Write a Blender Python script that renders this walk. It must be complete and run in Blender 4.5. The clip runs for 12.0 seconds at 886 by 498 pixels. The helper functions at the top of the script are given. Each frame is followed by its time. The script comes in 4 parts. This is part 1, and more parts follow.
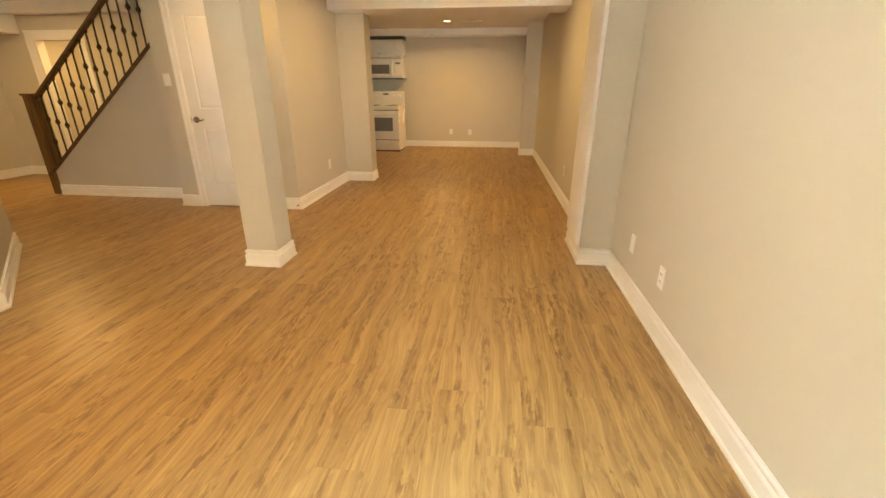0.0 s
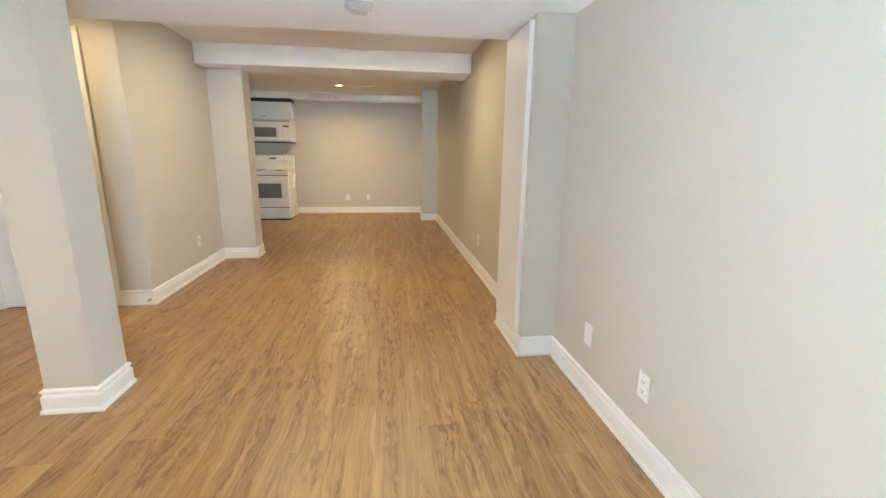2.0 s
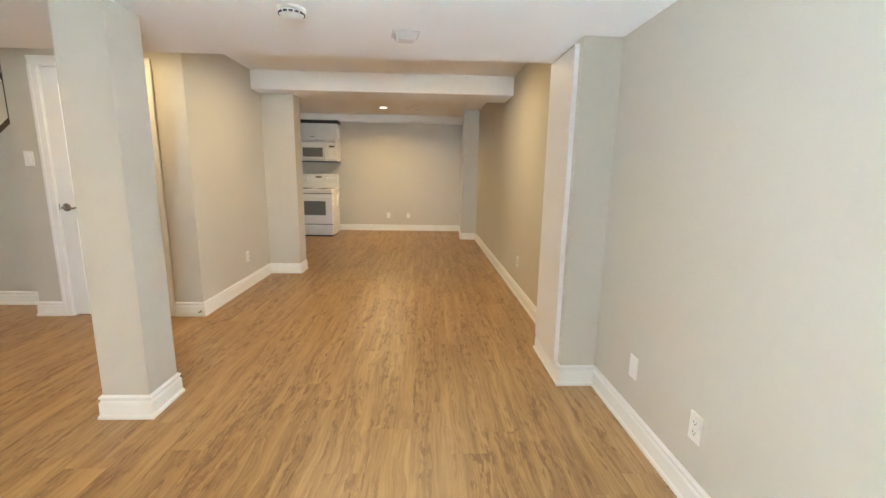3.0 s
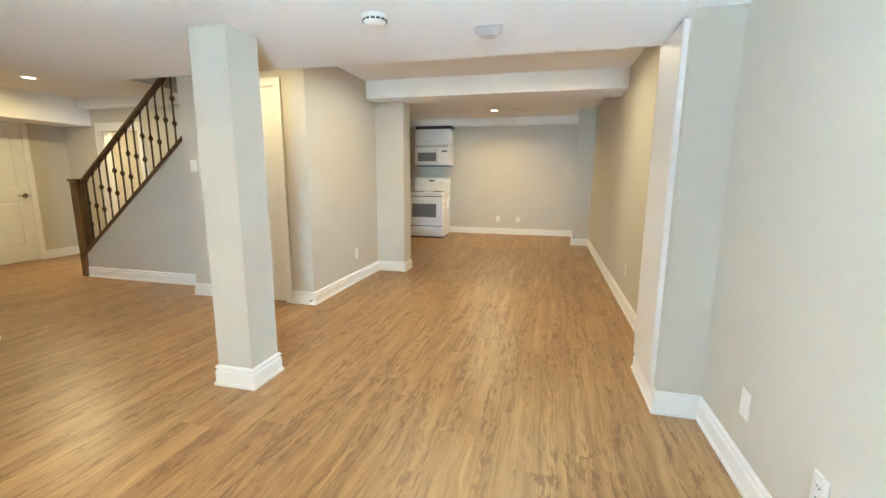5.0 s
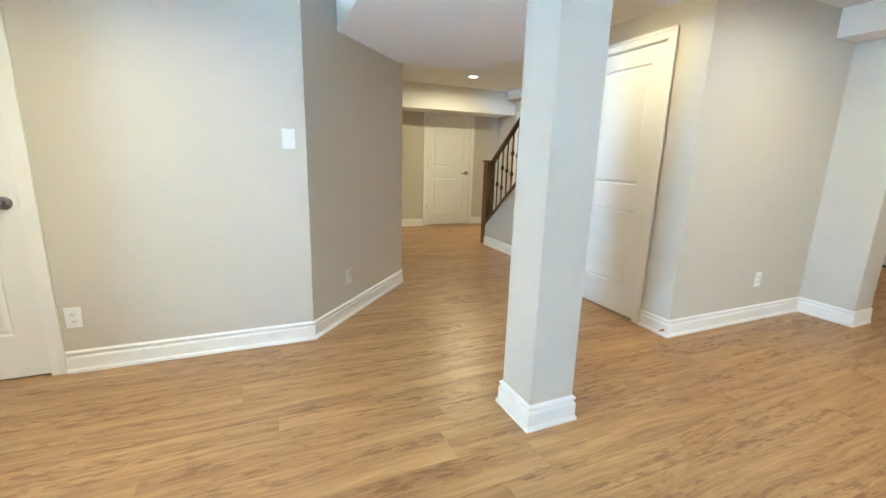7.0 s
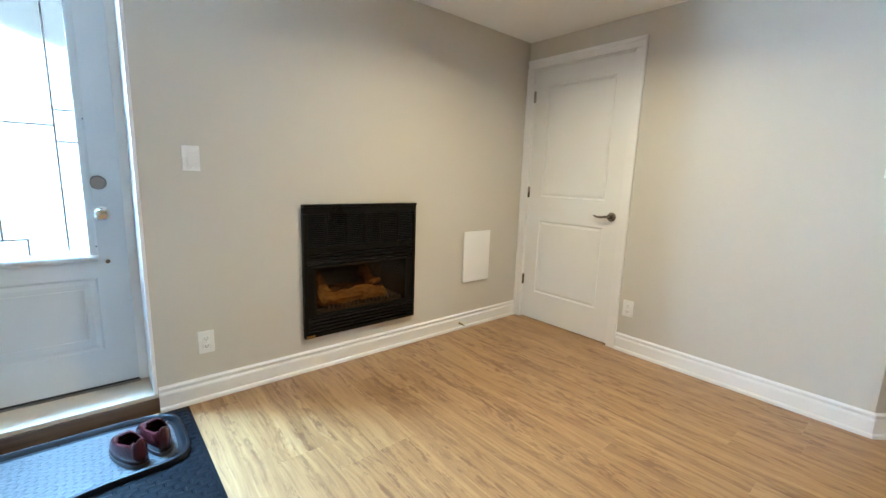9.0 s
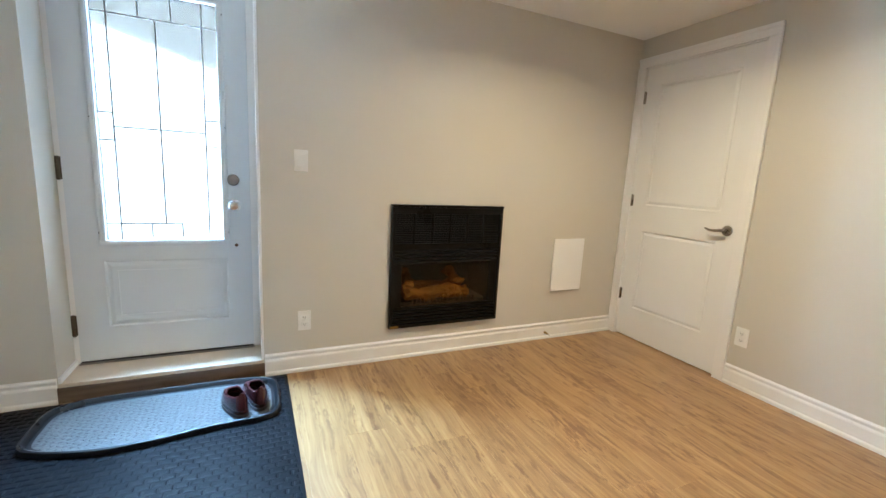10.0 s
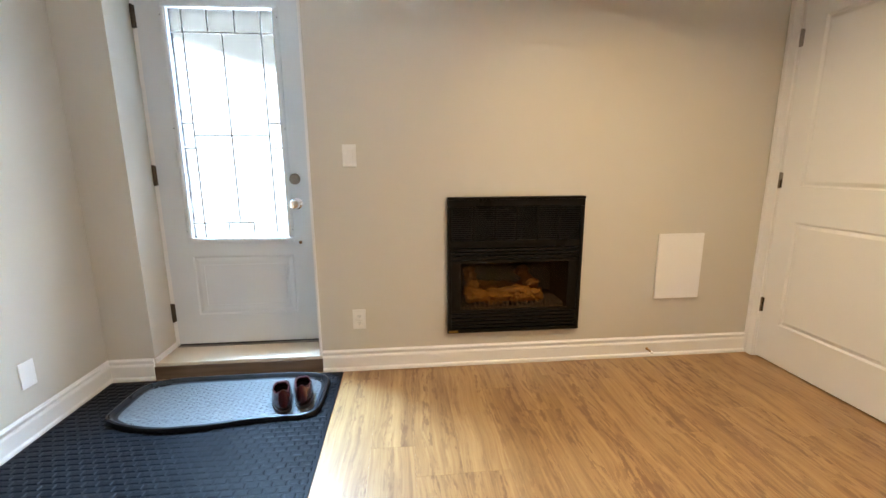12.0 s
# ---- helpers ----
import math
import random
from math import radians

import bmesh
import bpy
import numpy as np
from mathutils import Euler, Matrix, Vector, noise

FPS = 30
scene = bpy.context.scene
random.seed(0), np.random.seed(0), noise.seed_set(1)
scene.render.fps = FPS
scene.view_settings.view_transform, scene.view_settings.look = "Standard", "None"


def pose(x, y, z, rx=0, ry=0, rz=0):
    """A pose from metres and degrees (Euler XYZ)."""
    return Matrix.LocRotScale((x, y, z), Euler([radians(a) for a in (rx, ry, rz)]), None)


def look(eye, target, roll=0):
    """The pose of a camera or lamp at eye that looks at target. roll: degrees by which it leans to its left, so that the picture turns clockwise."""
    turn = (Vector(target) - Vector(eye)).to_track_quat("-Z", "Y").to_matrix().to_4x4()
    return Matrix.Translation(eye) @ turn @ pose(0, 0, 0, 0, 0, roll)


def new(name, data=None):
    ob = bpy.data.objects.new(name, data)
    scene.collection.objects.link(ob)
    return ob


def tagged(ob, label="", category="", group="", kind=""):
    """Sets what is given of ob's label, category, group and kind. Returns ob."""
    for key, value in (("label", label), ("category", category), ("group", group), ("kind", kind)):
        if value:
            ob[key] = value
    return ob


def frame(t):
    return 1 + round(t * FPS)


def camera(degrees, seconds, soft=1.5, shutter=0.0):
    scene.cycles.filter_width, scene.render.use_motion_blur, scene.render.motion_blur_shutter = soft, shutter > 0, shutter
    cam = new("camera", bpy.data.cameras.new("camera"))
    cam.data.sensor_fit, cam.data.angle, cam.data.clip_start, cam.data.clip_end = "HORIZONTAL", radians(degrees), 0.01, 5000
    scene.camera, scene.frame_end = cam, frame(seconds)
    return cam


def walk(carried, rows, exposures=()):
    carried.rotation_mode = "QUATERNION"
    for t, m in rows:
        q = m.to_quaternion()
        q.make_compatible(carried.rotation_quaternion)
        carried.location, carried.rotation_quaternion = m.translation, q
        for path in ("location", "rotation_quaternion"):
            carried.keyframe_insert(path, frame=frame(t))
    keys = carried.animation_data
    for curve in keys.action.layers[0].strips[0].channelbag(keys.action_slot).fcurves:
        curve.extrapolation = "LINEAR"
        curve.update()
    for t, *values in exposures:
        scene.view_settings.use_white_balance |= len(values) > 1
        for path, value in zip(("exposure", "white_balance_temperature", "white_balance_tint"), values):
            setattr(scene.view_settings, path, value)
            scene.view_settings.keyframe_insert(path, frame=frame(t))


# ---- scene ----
cam = camera(93.5, 12.0)
PATH = [
    (0, (0.080, 0.400, 1.242), (-0.132, 2.255, 0.525), 0.1),
    (0.5, (0.120, 0.620, 1.205), (0.002, 2.514, 0.571), 1.0),
    (1, (0.096, 0.843, 1.229), (0.221, 2.750, 0.639), -0.7),
    (1.5, (-0.014, 1.020, 1.255), (0.188, 2.951, 0.774), -3.5),
    (2, (-0.051, 1.066, 1.247), (0.215, 2.999, 0.805), 0.7),
    (2.5, (-0.072, 1.088, 1.266), (0.140, 3.038, 0.876), 2.2),
    (3, (-0.058, 1.082, 1.274), (0.028, 3.047, 0.912), 1.0),
    (3.2, (-0.022, 1.069, 1.276), (-0.050, 3.032, 0.896), 0.4),
    (4.8, (0.166, 1.066, 1.257), (-0.232, 2.994, 0.909), 0.0),
    (5, (0.166, 1.165, 1.245), (-0.309, 3.076, 0.898), 0.3),
    (5.5, (0.171, 1.408, 1.242), (-0.567, 3.227, 0.861), 0.2),
    (6, (0.167, 1.684, 1.224), (-0.968, 3.272, 0.790), 0.2),
    (6.5, (0.059, 1.889, 1.210), (-1.460, 3.124, 0.801), 1.0),
    (7, (-0.074, 2.047, 1.218), (-1.863, 2.831, 0.785), 1.6),
    (7.5, (-0.082, 2.178, 1.196), (-2.044, 2.197, 0.812), 3.3),
    (7.7, (-0.082, 2.224, 1.192), (-2.026, 1.949, 0.810), 3.2),
    (9.3, (0.019, 2.430, 1.176), (-1.073, 0.789, 0.847), 2.6),
    (9.5, (-0.033, 2.482, 1.182), (-1.013, 0.769, 0.858), 3.2),
    (10, (-0.136, 2.502, 1.170), (-0.955, 0.710, 0.833), 3.0),
    (10.5, (-0.294, 2.394, 1.171), (-1.010, 0.577, 0.743), 2.1),
    (11, (-0.437, 2.330, 1.178), (-0.948, 0.445, 0.748), 0.4),
    (11.5, (-0.587, 2.336, 1.161), (-0.835, 0.397, 0.737), 0.8),
    (12, (-0.652, 2.362, 1.165), (-0.835, 0.410, 0.775), -0.3),
]
# seconds, stops, white balance
EXPOSURES = [
    (0.0, -0.15, 12600, 18), (0.5, 0.02, 7600, 9), (1.0, 0.20, 5950, 6), (1.5, 0.08, 6400, 10), (2.0, 0.14, 6450, 10), (3.0, 0.08, 6800, 9), (5.0, 0.37, 6100, 4),
    (6.0, 0.50, 5700, 2), (7.0, 0.44, 5350, 2), (7.5, 0.39, 5200, 4), (9.5, 0.08, 5700, 8), (10.5, 0.07, 6200, 13), (12.0, 0.07, 6750, 16),
]
walk(cam, [(t, look(eye, target, roll)) for t, eye, target, roll in PATH], EXPOSURES)

# ---- exposure of the walk is keyed above; light follows ----
world = bpy.data.worlds.new("daylight")
scene.world = world
world.use_nodes = True
wn = world.node_tree.nodes
sky = wn.new("ShaderNodeTexSky")
sky.sky_type, sky.sun_disc = "NISHITA", False
sky.sun_elevation, sky.sun_rotation = radians(35), radians(200)
wn["Background"].inputs["Strength"].default_value = 0.15
world.node_tree.links.new(sky.outputs[0], wn["Background"].inputs["Color"])

WARM = (1.0, 0.81, 0.51)
AMBER = (1.0, 0.77, 0.42)

# plan, in metres: the faces of the walls towards the rooms
Y_S = 0.065          # fireplace wall
X_W = -2.80          # closet wall
X_E = 0.99           # long wall beside the entry
X_P, Y_P0, Y_P1 = 0.775, 3.43, 3.95   # pier
X_E2 = 0.922          # long wall past the pier
Y_N = 10.22          # far kitchen wall
Z_ROOM, Z_BULK, Z_MID, Z_KIT = 2.25, 2.0, 2.34, 2.40
Z_HALL = 2.31
Y_B0, Y_B1 = 2.565, 4.01             # dropped bulkhead
X_N, Y_C = -1.985, 4.655              # nook wall and closet wall by the stairs
Y_ST0, Y_ST1, X_ST = 6.24, 6.5, -1.612  # stub wall
Y_BM, Z_BM = 5.98, 2.14              # beam before the kitchen
X_HW = -7.0                          # hall end wall
Y_SW = 4.97                          # stair wall
Y_HB = 6.12                          # hall back wall


# ---- materials ----
def material(name, base, rough=0.5, metal=0.0, spec=0.5):
    m = bpy.data.materials.new(name)
    m.use_nodes = True
    b = m.node_tree.nodes["Principled BSDF"]
    b.inputs["Base Color"].default_value = (*base, 1)
    b.inputs["Roughness"].default_value = rough
    b.inputs["Metallic"].default_value = metal
    b.inputs["Specular IOR Level"].default_value = spec
    return m


def node(m, kind, **values):
    n = m.node_tree.nodes.new(kind)
    for k, v in values.items():
        n.inputs[k].default_value = v
    return n


def link(m, a, b):
    m.node_tree.links.new(a, b)


def bsdf(m):
    return m.node_tree.nodes["Principled BSDF"]


def worn(name, base, rough, metal=0.0, vary=0.06, fine=90.0, broad=2.2, bump=0.1, dist=0.002, spec=0.5, rvary=0.12):
    """A surface with broad tone shifts, fine grain and relief."""
    m = material(name, base, rough, metal, spec)
    g = node(m, "ShaderNodeNewGeometry")
    n1 = node(m, "ShaderNodeTexNoise", Scale=broad, Detail=5.0)
    n2 = node(m, "ShaderNodeTexNoise", Scale=fine, Detail=4.0)
    for n in (n1, n2):
        link(m, g.outputs["Position"], n.inputs["Vector"])
    mix = node(m, "ShaderNodeMath")
    mix.operation = "MULTIPLY_ADD"
    mix.inputs[1].default_value = 0.35
    link(m, n2.outputs[0], mix.inputs[0])
    link(m, n1.outputs[0], mix.inputs[2])
    ramp = node(m, "ShaderNodeMapRange", **{"From Min": 0.35, "From Max": 1.0, "To Min": 1 - vary, "To Max": 1 + vary})
    link(m, mix.outputs[0], ramp.inputs["Value"])
    sc = node(m, "ShaderNodeVectorMath")
    sc.operation = "SCALE"
    sc.inputs[0].default_value = base
    link(m, ramp.outputs[0], sc.inputs["Scale"])
    link(m, sc.outputs[0], bsdf(m).inputs["Base Color"])
    rr = node(m, "ShaderNodeMapRange", **{"From Min": 0.3, "From Max": 0.7, "To Min": max(rough - rvary, 0.03), "To Max": min(rough + rvary, 1)})
    link(m, n1.outputs[0], rr.inputs["Value"])
    link(m, rr.outputs[0], bsdf(m).inputs["Roughness"])
    if bump:
        bp = node(m, "ShaderNodeBump", Strength=bump, Distance=dist)
        link(m, n2.outputs[0], bp.inputs["Height"])
        link(m, bp.outputs[0], bsdf(m).inputs["Normal"])
    return m


def emitter(name, colour, strength):
    m = material(name, (0.8, 0.8, 0.8), 0.4)
    bsdf(m).inputs["Emission Color"].default_value = (*colour, 1)
    bsdf(m).inputs["Emission Strength"].default_value = strength
    return m


def plank_wood():
    m = material("oak_plank", (0.4, 0.25, 0.12), 0.36, spec=0.6)
    g = node(m, "ShaderNodeNewGeometry")
    info = node(m, "ShaderNodeObjectInfo")
    off = node(m, "ShaderNodeVectorMath")
    off.operation = "MULTIPLY_ADD"
    comb = node(m, "ShaderNodeCombineXYZ")
    for i in range(3):
        link(m, info.outputs["Random"], comb.inputs[i])
    link(m, comb.outputs[0], off.inputs[0])
    off.inputs[1].default_value = (37.0, 53.0, 19.0)
    link(m, g.outputs["Position"], off.inputs[2])
    # a slow sideways drift bends the grain
    warp = node(m, "ShaderNodeTexNoise", Scale=1.6, Detail=2.0)
    link(m, off.outputs[0], warp.inputs["Vector"])
    wv = node(m, "ShaderNodeVectorMath")
    wv.operation = "MULTIPLY_ADD"
    wv.inputs[1].default_value = (0.10, 0.0, 0.0)
    link(m, warp.outputs["Color"], wv.inputs[0])
    link(m, off.outputs[0], wv.inputs[2])
    def stretched(sx, sy, scale, detail, rough=0.6):
        mp = node(m, "ShaderNodeMapping")
        mp.inputs["Scale"].default_value = (sx, sy, 1)
        link(m, wv.outputs[0], mp.inputs["Vector"])
        t = node(m, "ShaderNodeTexNoise", Scale=scale, Detail=detail, Roughness=rough)
        link(m, mp.outputs[0], t.inputs["Vector"])
        return t
    band = stretched(19.0, 0.9, 1.0, 3.0, 0.55)
    cath = stretched(14.0, 1.5, 1.0, 2.0, 0.5)
    column = stretched(21.0, 0.8, 1.0, 2.5, 0.55)
    grain = stretched(75.0, 2.6, 1.0, 5.0, 0.62)
    streak = stretched(44.0, 10.0, 1.0, 4.0, 0.62)
    mask = stretched(7.5, 1.1, 1.0, 3.0, 0.6)
    pore = stretched(240.0, 9.0, 1.0, 3.0)

    def maths(op, a, b2, c=None):
        q = node(m, "ShaderNodeMath")
        q.operation = op
        for k, v in enumerate((a, b2, c)):
            if v is None:
                continue
            if isinstance(v, (int, float)):
                q.inputs[k].default_value = v
            else:
                link(m, v, q.inputs[k])
        return q.outputs[0]

    def span(v, a, b2, c, d):
        q = node(m, "ShaderNodeMapRange", **{"From Min": a, "From Max": b2, "To Min": c, "To Max": d})
        link(m, v, q.inputs["Value"])
        return q.outputs[0]

    rings = maths("PINGPONG", maths("MULTIPLY", cath.outputs[0], 21.0), 1.0)
    rings = maths("POWER", rings, 2.2)
    tone_in = maths("ADD", maths("MULTIPLY", span(band.outputs[0], 0.24, 0.76, 0.0, 1.0), 0.46), maths("MULTIPLY", span(grain.outputs[0], 0.28, 0.72, 0.0, 1.0), 0.38))
    tone_in = maths("ADD", tone_in, maths("MULTIPLY", span(mask.outputs[0], 0.28, 0.72, 1.0, 0.0), 0.18))
    ramp = node(m, "ShaderNodeValToRGB")
    cr = ramp.color_ramp
    cr.elements[0].position, cr.elements[0].color = 0.22, (0.205, 0.102, 0.036, 1)
    cr.elements[1].position, cr.elements[1].color = 0.80, (0.430, 0.262, 0.114, 1)
    e = cr.elements.new(0.50)
    e.color = (0.316, 0.175, 0.068, 1)
    link(m, tone_in, ramp.inputs[0])
    # cathedral lines and ragged dark flecks gather in patches
    patch = span(mask.outputs[0], 0.38, 0.54, 0.0, 1.0)
    lines = maths("MULTIPLY", maths("MULTIPLY", rings, span(column.outputs[0], 0.505, 0.57, 0.0, 1.0)), span(grain.outputs[0], 0.40, 0.56, 0.20, 0.62))
    fleck = maths("MULTIPLY", span(streak.outputs[0], 0.49, 0.58, 0.0, 0.80), maths("MULTIPLY", patch, span(column.outputs[0], 0.42, 0.54, 0.10, 1.0)))
    amount = maths("MAXIMUM", lines, fleck)
    dark = node(m, "ShaderNodeMix")
    dark.data_type = "RGBA"
    link(m, amount, dark.inputs[0])
    link(m, ramp.outputs[0], dark.inputs[6])
    dark.inputs[7].default_value = (0.145, 0.060, 0.020, 1)
    # plank to plank tone
    tone = node(m, "ShaderNodeMapRange", **{"From Min": 0.0, "From Max": 1.0, "To Min": 0.985, "To Max": 1.015})
    link(m, info.outputs["Random"], tone.inputs["Value"])
    sc = node(m, "ShaderNodeVectorMath")
    sc.operation = "SCALE"
    link(m, dark.outputs[2], sc.inputs[0])
    link(m, tone.outputs[0], sc.inputs["Scale"])
    link(m, sc.outputs[0], bsdf(m).inputs["Base Color"])
    rr = node(m, "ShaderNodeMapRange", **{"From Min": 0.3, "From Max": 0.7, "To Min": 0.29, "To Max": 0.42})
    link(m, streak.outputs[0], rr.inputs["Value"])
    link(m, rr.outputs[0], bsdf(m).inputs["Roughness"])
    bp = node(m, "ShaderNodeBump", Strength=0.18, Distance=0.0012)
    link(m, pore.outputs[0], bp.inputs["Height"])
    link(m, bp.outputs[0], bsdf(m).inputs["Normal"])
    return m


def stained_wood(name, dark, light, axis):
    """Stained wood, grain along the axis given (0, 1 or 2)."""
    m = material(name, dark, 0.35)
    tc = node(m, "ShaderNodeTexCoord")
    mp = node(m, "ShaderNodeMapping")
    sc = [42.0, 42.0, 42.0]
    sc[axis] = 3.0
    mp.inputs["Scale"].default_value = sc
    link(m, tc.outputs["Object"], mp.inputs["Vector"])
    t = node(m, "ShaderNodeTexNoise", Scale=1.0, Detail=5.0)
    link(m, mp.outputs[0], t.inputs["Vector"])
    r = node(m, "ShaderNodeValToRGB")
    r.color_ramp.elements[0].position, r.color_ramp.elements[0].color = 0.35, (*dark, 1)
    r.color_ramp.elements[1].position, r.color_ramp.elements[1].color = 0.72, (*light, 1)
    link(m, t.outputs[0], r.inputs[0])
    link(m, r.outputs[0], bsdf(m).inputs["Base Color"])
    bp = node(m, "ShaderNodeBump", Strength=0.12, Distance=0.001)
    link(m, t.outputs[0], bp.inputs["Height"])
    link(m, bp.outputs[0], bsdf(m).inputs["Normal"])
    return m


WALL = worn("greige_wall_paint", (0.570, 0.531, 0.455), 0.55, vary=0.03, fine=260, broad=1.3, bump=0.10, dist=0.0012, spec=0.35)
CEIL = worn("ceiling_paint", (0.86, 0.855, 0.84), 0.8, vary=0.025, fine=180, broad=1.1, bump=0.10, dist=0.0015, spec=0.2)
TRIM = worn("white_trim_paint", (0.82, 0.81, 0.79), 0.38, rvary=0.03, vary=0.03, fine=120, broad=4, bump=0.05, dist=0.0006)
DOOR = worn("white_door_paint", (0.80, 0.795, 0.775), 0.38, rvary=0.03, vary=0.025, fine=150, broad=3, bump=0.06, dist=0.0006)
DOOR_OUT = worn("entry_door_paint", (0.68, 0.71, 0.725), 0.38, rvary=0.03, vary=0.03, fine=140, broad=3, bump=0.06, dist=0.0006)
PLANK = plank_wood()
UNDER = worn("underlay", (0.10, 0.06, 0.03), 0.8)
DARKWOOD = stained_wood("walnut_stain_upright", (0.090, 0.043, 0.013), (0.200, 0.102, 0.034), 2)
DARKRAIL = stained_wood("walnut_stain_rail", (0.045, 0.021, 0.008), (0.110, 0.054, 0.020), 0)
STEPWOOD = stained_wood("step_board", (0.095, 0.058, 0.034), (0.155, 0.100, 0.062), 0)
SILLWOOD = worn("sill_board", (0.60, 0.50, 0.38), 0.4, vary=0.10, fine=60, broad=6, bump=0.08)
IRON = worn("bronzed_iron", (0.062, 0.041, 0.023), 0.5, 0.2, vary=0.2, fine=80)
BLACKMETAL = worn("fireplace_black_enamel", (0.0055, 0.0045, 0.0035), 0.36, 0.0, vary=0.2, fine=60, bump=0.03, spec=0.14)
SOOT = worn("firebox_refractory", (0.024, 0.019, 0.014), 0.85, vary=0.3, fine=40, bump=0.3, dist=0.004)
LOG = worn("ceramic_log", (0.160, 0.072, 0.013), 0.85, spec=0.1, vary=0.45, fine=55, broad=9, bump=0.6, dist=0.008)
NICKEL = worn("satin_nickel", (0.30, 0.27, 0.24), 0.28, 1.0, vary=0.08, fine=200, bump=0.0)
CHROME = worn("bright_chrome", (0.75, 0.75, 0.74), 0.10, 1.0, vary=0.03, fine=200, bump=0.0, rvary=0.04)
BRASS = worn("aged_brass", (0.36, 0.24, 0.08), 0.35, 1.0, vary=0.1, bump=0.0)
PLASTIC = worn("white_plastic", (0.80, 0.79, 0.76), 0.35, vary=0.02, fine=100, bump=0.0)
FROST = worn("frosted_plastic", (0.62, 0.61, 0.60), 0.3, vary=0.05, fine=80, bump=0.0)
SLOT = material("dark_slot", (0.03, 0.03, 0.03), 0.6)
ENAMEL = worn("white_appliance_enamel", (0.80, 0.79, 0.76), 0.22, vary=0.02, fine=40, bump=0.02)
GREYGLASS = worn("grey_oven_glass", (0.17, 0.165, 0.155), 0.10, vary=0.10, fine=30, bump=0.0, rvary=0.04)
RUBBER = worn("black_rubber_mat", (0.0030, 0.0037, 0.0054), 0.42, spec=0.085, vary=0.25, fine=160, broad=5, bump=0.12, dist=0.001, rvary=0.06)
# grey floor colour carries the door's glare; the plastic itself is black
TRAY = worn("boot_tray_glare", (0.070, 0.076, 0.080), 0.30, vary=0.06, fine=85, broad=9, bump=1.0, dist=0.004, rvary=0.02, spec=1.0)
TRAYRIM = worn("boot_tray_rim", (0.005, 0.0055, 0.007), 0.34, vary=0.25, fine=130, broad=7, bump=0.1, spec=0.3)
SHOE = worn("burgundy_leather", (0.044, 0.010, 0.012), 0.16, vary=0.25, fine=90, bump=0.15, dist=0.001)
SHOELINE = worn("shoe_lining", (0.018, 0.012, 0.012), 0.8, vary=0.2)
SOLE = worn("shoe_sole", (0.022, 0.018, 0.017), 0.6, vary=0.2)
CAME = worn("lead_came", (0.34, 0.34, 0.34), 0.4, 0.7, vary=0.1)
CONCRETE = worn("exterior_concrete", (0.42, 0.41, 0.39), 0.85, vary=0.15, fine=60, broad=3, bump=0.3, dist=0.004)
LAMP = emitter("lamp_lens", (1.0, 0.90, 0.72), 9.0)
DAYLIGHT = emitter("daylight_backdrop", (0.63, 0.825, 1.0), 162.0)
# dimmer glow that stands in for shade over the top of the glass
DAYSHADE = emitter("painted_shade_backdrop", (0.74, 0.86, 0.84), 25.0)


def clear_glass(name, rough, bump, tint=(0.92, 0.97, 0.97)):
    m = material(name, tint, rough)
    bsdf(m).inputs["Transmission Weight"].default_value = 1.0
    bsdf(m).inputs["IOR"].default_value = 1.25
    if bump:
        g = node(m, "ShaderNodeNewGeometry")
        t = node(m, "ShaderNodeTexNoise", Scale=55.0, Detail=3.0)
        link(m, g.outputs["Position"], t.inputs["Vector"])
        bp = node(m, "ShaderNodeBump", Strength=bump, Distance=0.004)
        link(m, t.outputs[0], bp.inputs["Height"])
        link(m, bp.outputs[0], bsdf(m).inputs["Normal"])
    return m


# near-black tint only dims the glowing backdrop in view; the pane casts no shadow
TEXTURED = clear_glass("textured_door_glass", 0.26, 0.5, (0.0232, 0.0232, 0.0225))
FIREGLASS = clear_glass("fireplace_glass", 0.05, 0.0, (0.62, 0.55, 0.45))


# ---- mesh helpers ----
def box(bm, x0, x1, y0, y1, z0, z1, bevel=0.0):
    r = bmesh.ops.create_cube(bm, size=1.0)
    vs = r["verts"]
    for v in vs:
        v.co = Vector((x0 + (v.co.x + 0.5) * (x1 - x0), y0 + (v.co.y + 0.5) * (y1 - y0), z0 + (v.co.z + 0.5) * (z1 - z0)))
    if bevel:
        edges = list({e for v in vs for e in v.link_edges})
        bmesh.ops.bevel(bm, geom=edges, offset=bevel, segments=2, affect="EDGES", profile=0.6)
    return bm


def cyl(bm, p0, p1, r0, r1=None, seg=16, cap=True):
    p0, p1 = Vector(p0), Vector(p1)
    d = p1 - p0
    m = Matrix.Translation((p0 + p1) / 2) @ d.to_track_quat("Z", "Y").to_matrix().to_4x4()
    bmesh.ops.create_cone(bm, cap_ends=cap, segments=seg, radius1=r0, radius2=r0 if r1 is None else r1, depth=d.length, matrix=m)
    return bm


def lathe(bm, profile, m=Matrix(), seg=24):
    """Spin (radius, height) pairs round z."""
    rings = []
    for r, h in profile:
        rings.append([bm.verts.new(m @ Vector((r * math.cos(a), r * math.sin(a), h))) for a in (2 * math.pi * i / seg for i in range(seg))])
    for a, b in zip(rings, rings[1:]):
        for i in range(seg):
            bm.faces.new((a[i], a[(i + 1) % seg], b[(i + 1) % seg], b[i]))
    bm.faces.new(rings[-1])
    bm.faces.new(rings[0][::-1])
    return bm


